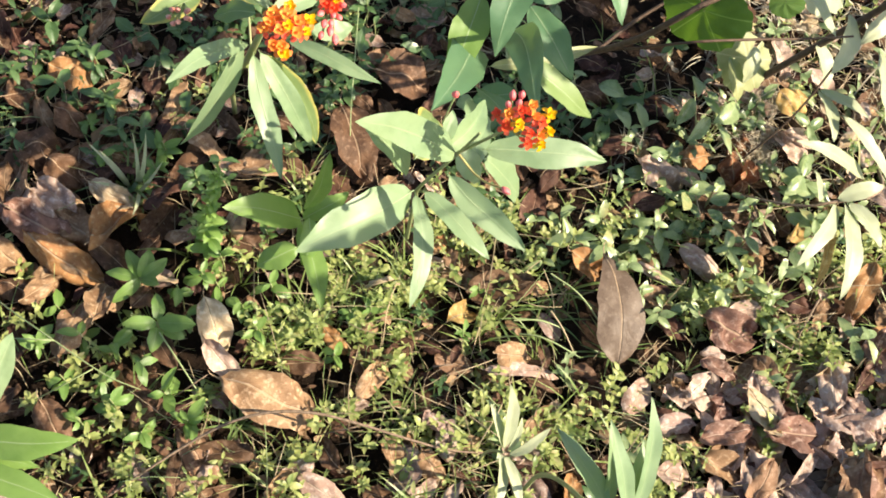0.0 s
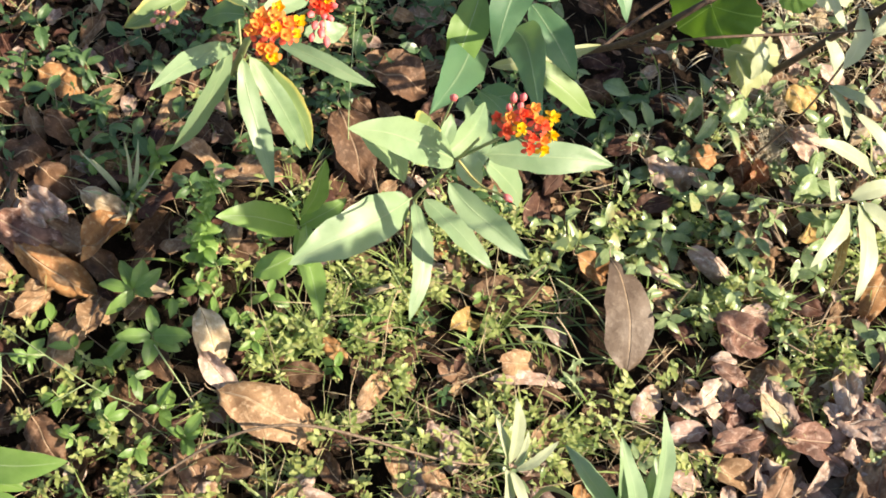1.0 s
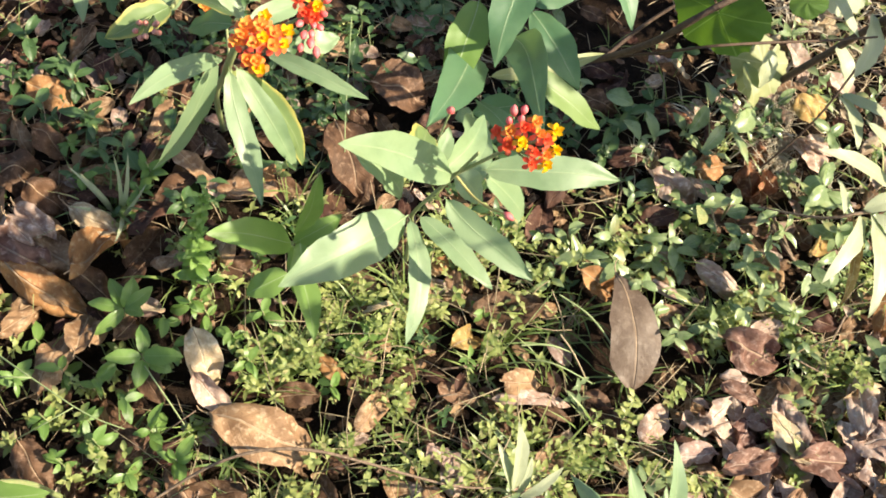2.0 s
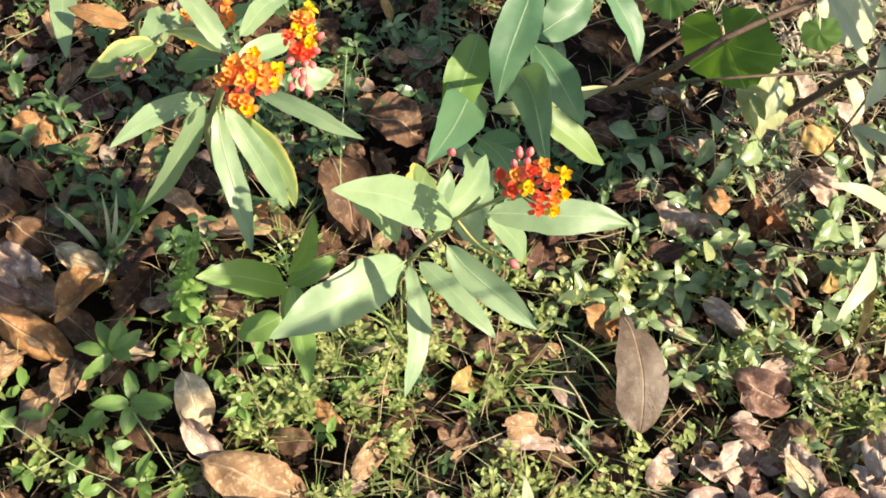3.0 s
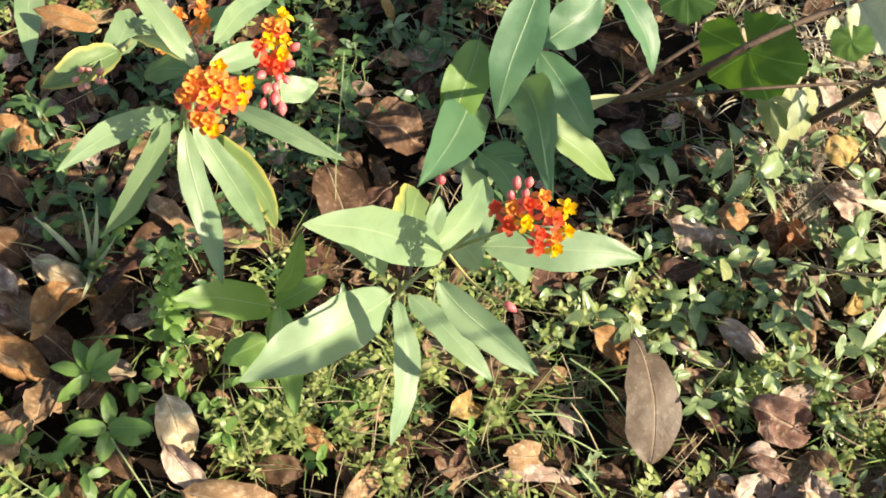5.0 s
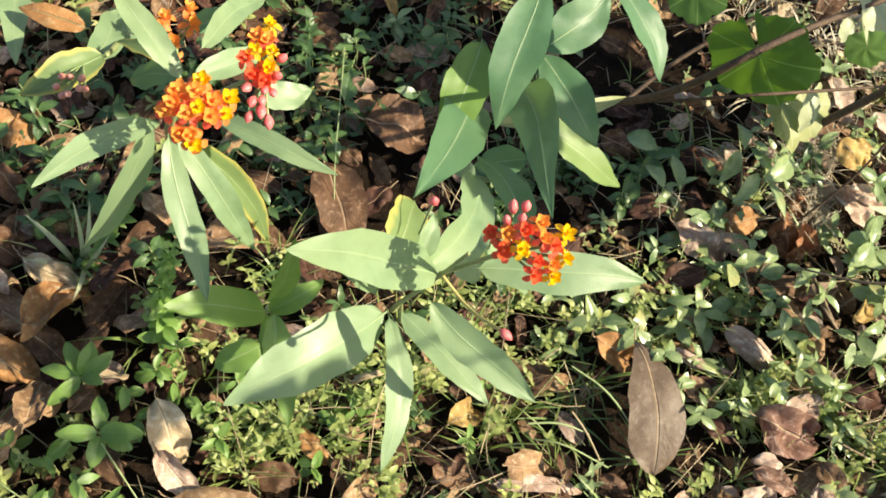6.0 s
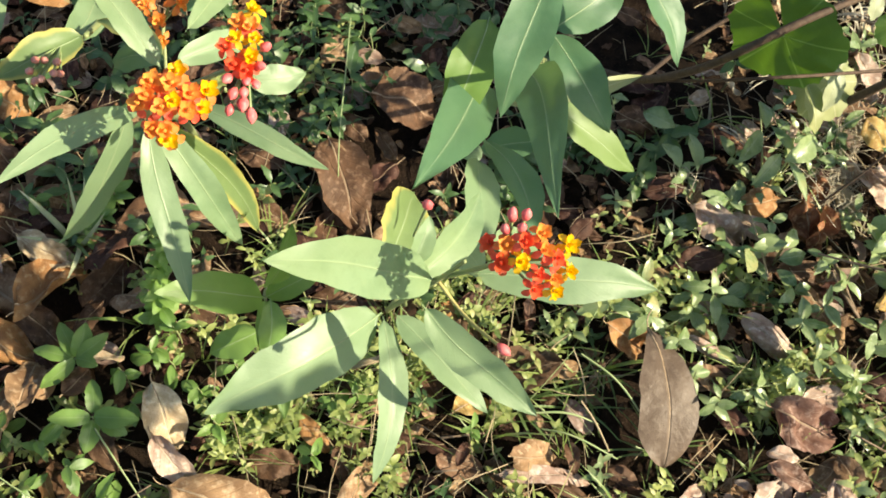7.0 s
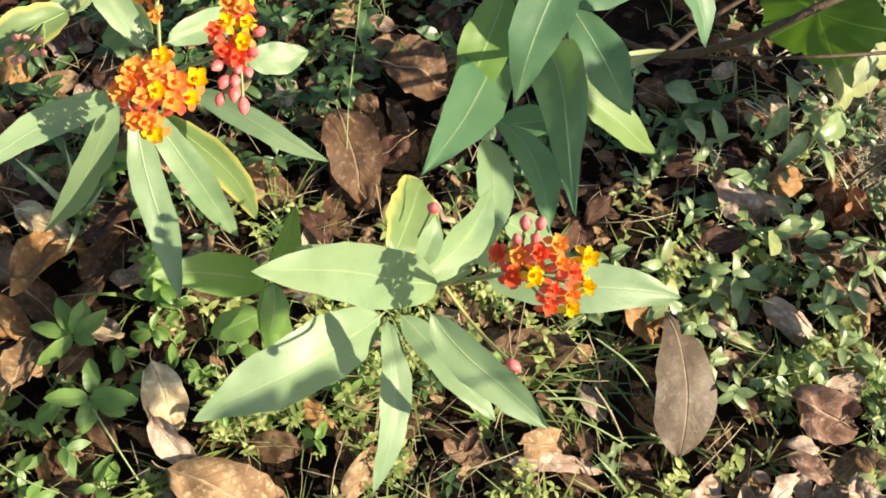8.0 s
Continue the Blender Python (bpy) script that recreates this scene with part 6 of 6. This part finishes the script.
# ---- scattered small growth and litter, beyond counting ----
def sprig(rng, pairs, height, size, slim, stems=True):
    """A small weed as bare arrays: opposite leaf pairs up a leaning stem."""
    b = Build()
    lean = np.array((rng.uniform(-0.5, 0.5), rng.uniform(-0.5, 0.5), 1.0)) * height
    for k in range(pairs):
        f = (k + 1) / pairs
        at = lean * f
        w = k * 1.5708 + rng.uniform(-0.4, 0.4)
        for s in (0, math.pi):
            r = size * rng.uniform(0.65, 1.15) * (1.1 - 0.35 * f)
            tip = at + np.array((math.cos(w + s) * r, math.sin(w + s) * r, r * rng.uniform(-0.35, 0.6)))
            b.add(*blade(at, tip, r * slim, arch=0.12, fold=0.25, stalk=0.0, body=0.46, tipness=1.1, nu=4, nv=2, roll=rng.uniform(-25, 25)), 0)
    if stems:
        b.add(*tube([(0, 0, -0.01), lean * 0.5, lean], [0.0008, 0.0006], 3, 0), 1)
    return b


def tuft(rng, count, height, width):
    """A few grass blades from one foot."""
    b = Build()
    for _ in range(count):
        w, h = rng.uniform(0, 6.28), height * rng.uniform(0.6, 1.2)
        tip = np.array((math.cos(w) * h * 0.8, math.sin(w) * h * 0.8, h * rng.uniform(0.15, 0.8)))
        b.add(*blade((rng.uniform(-0.004, 0.004), rng.uniform(-0.004, 0.004), -0.004), tip, width * rng.uniform(0.7, 1.3), arch=0.16, fold=0.3, body=0.35, tipness=0.9, stalk=0, nu=5, nv=1), 0)
    return b


def dry_scrap(rng, size, folds=0.0):
    b = Build()
    w = rng.uniform(0, 6.28)
    d = np.array((math.cos(w), math.sin(w), rng.uniform(-0.25, 0.25))) * size * 0.5
    b.add(*blade(-d, d, size * rng.uniform(0.4, 0.65), arch=rng.uniform(-0.15, 0.25), fold=rng.uniform(-0.2, 0.4), curl=rng.uniform(-0.4, 0.5), crumple=0.16, wave=0.06, crease=rng.uniform(0.03, 0.14) + folds, roll=rng.uniform(-45, 45), body=0.45, tipness=0.65 - folds, nu=10 if folds else 8, nv=8 if folds else 6, seed=rng.uniform(0, 9)), 0)
    return b


def straw_bit(rng, size):
    b = Build()
    w = rng.uniform(0, 6.28)
    d = np.array((math.cos(w), math.sin(w), rng.uniform(-0.3, 0.5))) * size * 0.5
    mid = np.array((rng.uniform(-1, 1), rng.uniform(-1, 1), rng.uniform(0, 1))) * size * 0.12
    b.add(*tube([-d, mid, d], [0.0005, 0.0009, 0.0005], 3, 1), 0)
    return b


def scatter(name, kinds, spots, mats, label, category, seed):
    """Joins copies of the small kinds, each turned and sized, at the spots (x, y, z, size)."""
    rng = np.random.default_rng(seed)
    base = [(np.concatenate(k.v), k.f, np.concatenate(k.uv), k.slot) for k in kinds]
    out = Build()
    for x, y, z, s in spots:
        v, f, uv, slot = base[int(rng.integers(len(base)))]
        a = rng.uniform(0, 6.283)
        c, d = math.cos(a) * s, math.sin(a) * s
        q = np.empty_like(v)
        q[:, 0], q[:, 1], q[:, 2] = v[:, 0] * c - v[:, 1] * d + x, v[:, 0] * d + v[:, 1] * c + y, v[:, 2] * s + z
        out.v.append(q)
        out.uv.append(uv)
        n = out.count
        out.f.extend([tuple(i + n for i in face) for face in f])
        out.slot.extend(slot)
        out.count += len(v)
    return tagged(out.part(name, mats), label, category, "", "stuff")


def clump(x, y, scale, off):
    return noise.noise(Vector((x * scale, y * scale, off)))


def spots(count, seed, want, z=0.0, zvar=0.0, smin=0.7, smax=1.2, region=(-0.62, 1.0, 0.3, 1.55), clear=True):
    """Random places in a region, kept with the chance that want(x, y) gives."""
    rng, got = random.Random(seed), []
    while len(got) < count:
        x, y = rng.uniform(region[0], region[1]), rng.uniform(region[2], region[3])
        if clear and rng.random() < 0.92 and any((x - a) ** 2 + (y - b) ** 2 < r * r for a, b, r in COVERED):
            continue
        if clear and rng.random() < 0.8 and any((x - a) ** 2 + (y - b) ** 2 < r * r for a, b, r in SHADE_GAPS):
            continue
        if rng.random() < want(x, y):
            got.append((x, y, ground_z(x, y) + z + rng.uniform(0, zvar), rng.uniform(smin, smax)))
    return got


def step(v, lo, hi):
    return min(max((v - lo) / (hi - lo), 0.0), 1.0)


def want_fine(x, y):
    """Fine bright weeds: thick in the open middle and near ground, thin in the left litter and the deep shade."""
    near = (1.0 - step(y, 0.72, 0.98)) * (0.6 + 0.4 * step(y, 0.50, 0.64))
    mid = step(x, -0.35, -0.05)
    far = 1.0 - 0.2 * step(x, 0.5, 0.7)
    return min(1.0, max(0.03, near * far * (0.22 + 0.78 * mid) * (0.42 + 2.0 * clump(x, y, 10, 2.0))))


def want_broad(x, y):
    right = step(x, 0.15, 0.42)
    return min(1.0, max(0.02, right * (0.42 + 2.0 * clump(x, y, 10, 5.0)) * (1.0 - 0.5 * step(y, 1.1, 1.4))))


# Where sprigs get the shade-darkened green: the back, left and middle.
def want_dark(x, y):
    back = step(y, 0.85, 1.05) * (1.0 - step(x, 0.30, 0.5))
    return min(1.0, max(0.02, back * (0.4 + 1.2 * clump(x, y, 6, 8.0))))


def want_litter(x, y):
    return min(1.0, 0.32 + 0.12 * (1 - step(x, -0.3, 0.0)) + 0.3 * step(x, 0.45, 0.6) * (1 - step(y, 0.6, 0.75)) + 0.4 * clump(x, y, 5, 12.0))


def want_straw(x, y):
    return min(1.0, 0.2 + 0.4 * step(x, 0.4, 0.6) * step(y, 0.95, 1.1) + 0.35 * (1 - step(y, 0.5, 0.8)) * step(x, -0.1, 0.1))


rng = random.Random(30)
scraps = [dry_scrap(rng, rng.uniform(0.035, 0.075)) for _ in range(14)]
for tone, n, seed in (("brown", 420, 31), ("tan", 330, 32), ("maroon", 300, 33), ("pink", 120, 34)):
    scatter("leaf_litter", scraps, spots(n, seed, want_litter, 0.004, 0.034, 0.5, 1.1), [TONES[tone]], "thick mixed dry leaf litter in brown shades", "leaf litter", seed)


def want_right(x, y):
    return step(x, 0.38, 0.6) * (0.6 + clump(x, y, 6, 21.0))


scatter("leaf_litter", scraps, spots(110, 62, want_right, 0.012, 0.03, 0.4, 0.9), [TONES["pink"]], "pale dry leaf pieces among weeds", "leaf litter", 62)


def want_corner(x, y):
    return step(x, 0.38, 0.55) * (1 - step(y, 0.54, 0.70))


crumpled = [dry_scrap(rng, rng.uniform(0.06, 0.105), rng.uniform(0.08, 0.2)) for _ in range(16)]
for tone, n, seed in (("pink", 85, 61), ("rose", 26, 63), ("tan", 22, 64), ("pale", 34, 65)):
    scatter("leaf_litter", crumpled, spots(n, seed, want_corner, 0.015, 0.05, 0.6, 1.15), [TONES[tone]], "pale crumpled pinkish dry leaves with folded edges", "leaf litter", seed)
scatter("leaf_litter", scraps, spots(110, 66, want_corner, 0.012, 0.04, 0.4, 0.9), [TONES["pink"]], "pale crumpled pinkish dry leaves", "leaf litter", 66)
big_scraps = [dry_scrap(rng, rng.uniform(0.07, 0.11)) for _ in range(10)]


def want_left(x, y):
    return min(1.0, 0.12 + 0.88 * (1 - step(x, -0.22, 0.02)))


for tone, n, seed in (("brown", 70, 51), ("tan", 40, 52), ("maroon", 60, 53), ("pale", 8, 54)):
    scatter("leaf_litter", big_scraps, spots(n, seed, want_left, 0.006, 0.045, 0.6, 1.1), [TONES[tone]], "larger dry leaves in overlapping brown litter", "leaf litter", seed)
crumbs = [dry_scrap(rng, rng.uniform(0.008, 0.02)) for _ in range(10)]
scatter("leaf_crumbs", crumbs, spots(1800, 35, want_litter, 0.003, 0.012, 0.6, 1.3), [TONES["tan"]], "small crumbled bits of dry leaf", "leaf litter", 35)
scatter("leaf_crumbs", crumbs, spots(1500, 36, want_litter, 0.003, 0.010, 0.6, 1.3), [TONES["brown"]], "small crumbled bits of dry brown leaf", "leaf litter", 36)
straws = [straw_bit(rng, rng.uniform(0.02, 0.10)) for _ in range(16)]
scatter("dry_straw", straws, spots(3000, 37, want_straw, 0.008, 0.035, 0.5, 1.2), [STRAW], "thin dry straw and rootlets over the soil", "straw", 37)
long_straws = [straw_bit(rng, rng.uniform(0.06, 0.14)) for _ in range(14)]
scatter("dry_straw", long_straws, spots(170, 47, want_fine, 0.015, 0.05, 0.6, 1.2), [STRAW], "long thin dry stems over the weeds", "straw", 47)
scatter("weed_stems", long_straws, spots(170, 48, want_fine, 0.015, 0.05, 0.5, 1.1), [STALK], "thin green weed stems between the leaves", "weeds", 48)
fines = [sprig(rng, rng.randint(3, 5), rng.uniform(0.02, 0.05), rng.uniform(0.010, 0.019), rng.uniform(0.42, 0.62)) for _ in range(18)]
scatter("creeping_weeds", fines, spots(1140, 38, want_fine, 0.002, 0.022, 0.7, 1.25), [WEED, STALK], "dense small-leaved yellow-green creeping weeds", "weeds", 38)
broads = [sprig(rng, rng.randint(2, 4), rng.uniform(0.025, 0.055), rng.uniform(0.018, 0.034), rng.uniform(0.34, 0.52)) for _ in range(12)]
scatter("broad_weeds", broads, spots(220, 39, want_broad, 0.0, 0.015, 0.5, 1.35), [BROAD, STALK], "grey-green oval-leaved ground weeds", "weeds", 39)
scatter("shade_weeds", broads, spots(520, 40, want_dark, 0.0, 0.01, 0.7, 1.2), [DARKW, STALK], "oval-leaved weeds with shade put into their green", "weeds", 40)
tufts = [tuft(rng, rng.randint(4, 8), rng.uniform(0.04, 0.10), rng.uniform(0.0014, 0.0026)) for _ in range(10)]
scatter("grass", tufts, spots(420, 41, want_fine, 0.0, 0.006, 0.6, 1.3), [GRASS], "sparse thin green grass blades", "grass", 41)


def want_front(x, y):
    return (1 - step(y, 0.42, 0.54)) * (0.55 + clump(x, y, 9, 44.0))


scatter("creeping_weeds", broads, spots(130, 45, want_front, 0.012, 0.025, 0.45, 0.8, (-0.42, 0.38, 0.3, 0.6)), [WEED, STALK], "bright yellow-green weeds in the open sun", "weeds", 45)


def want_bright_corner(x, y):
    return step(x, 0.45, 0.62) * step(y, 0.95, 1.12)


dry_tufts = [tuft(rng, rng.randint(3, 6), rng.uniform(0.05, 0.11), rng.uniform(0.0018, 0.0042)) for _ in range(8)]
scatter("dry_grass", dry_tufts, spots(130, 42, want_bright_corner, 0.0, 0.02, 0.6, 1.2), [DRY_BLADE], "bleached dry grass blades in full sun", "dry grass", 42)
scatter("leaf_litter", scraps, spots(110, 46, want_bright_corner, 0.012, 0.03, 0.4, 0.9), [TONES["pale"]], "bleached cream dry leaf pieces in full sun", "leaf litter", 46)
scatter("leaf_litter", crumpled, spots(70, 67, want_front, 0.012, 0.03, 0.35, 0.8, (-0.42, 0.5, 0.3, 0.62)), [TONES["pink"]], "pinkish dry leaf pieces among weeds", "leaf litter", 67)
scatter("leaf_litter", scraps, spots(70, 68, want_fine, 0.012, 0.03, 0.4, 0.9), [TONES["tan"]], "tan dry leaf pieces among weeds", "leaf litter", 68)


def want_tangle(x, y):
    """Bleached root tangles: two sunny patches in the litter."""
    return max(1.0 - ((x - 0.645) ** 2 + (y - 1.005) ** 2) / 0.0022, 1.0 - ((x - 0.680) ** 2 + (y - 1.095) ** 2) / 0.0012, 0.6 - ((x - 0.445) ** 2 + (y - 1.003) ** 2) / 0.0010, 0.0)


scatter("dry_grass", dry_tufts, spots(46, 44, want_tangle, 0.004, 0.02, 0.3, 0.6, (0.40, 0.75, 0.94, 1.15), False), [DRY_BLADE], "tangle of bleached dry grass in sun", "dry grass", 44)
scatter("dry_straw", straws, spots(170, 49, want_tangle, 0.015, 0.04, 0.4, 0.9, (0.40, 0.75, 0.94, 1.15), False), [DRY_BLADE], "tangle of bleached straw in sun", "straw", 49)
scatter("dry_grass", dry_tufts, spots(70, 43, want_right, 0.0, 0.01, 0.3, 0.7), [DRY_BLADE], "sparse bleached dry grass bits", "dry grass", 43)


# ---- the same litter and weeds thinning out over the ground around ----
def want_around(x, y):
    if -0.6 < x < 0.98 and 0.32 < y < 1.53:
        return 0.0
    far = math.hypot(x - 0.2, y - 0.9) / 4.4
    return max(0.0, 1.0 - far) ** 2.2 * (0.75 + 1.0 * clump(x, y, 2.5, 33.0))


AROUND = (-4.2, 4.6, -3.5, 5.3)
for tone, n, seed in (("brown", 2400, 71), ("tan", 1500, 72), ("pink", 1000, 73), ("maroon", 1700, 74)):
    scatter("leaf_litter", scraps, spots(n, seed, want_around, 0.004, 0.02, 0.8, 1.7, AROUND), [TONES[tone]], "dry leaf litter over the ground around", "leaf litter", seed)
scatter("creeping_weeds", fines, spots(3000, 75, want_around, 0.0, 0.01, 0.9, 1.8, AROUND), [WEED, STALK], "small-leaved weeds on the ground around", "weeds", 75)
scatter("broad_weeds", broads, spots(2200, 76, want_around, 0.0, 0.01, 0.8, 1.5, AROUND), [BROAD, STALK], "oval-leaved weeds on the ground around", "weeds", 76)
scatter("grass", tufts, spots(2600, 77, want_around, 0.0, 0.006, 0.8, 1.8, AROUND), [GRASS], "thin grass on the ground around", "grass", 77)
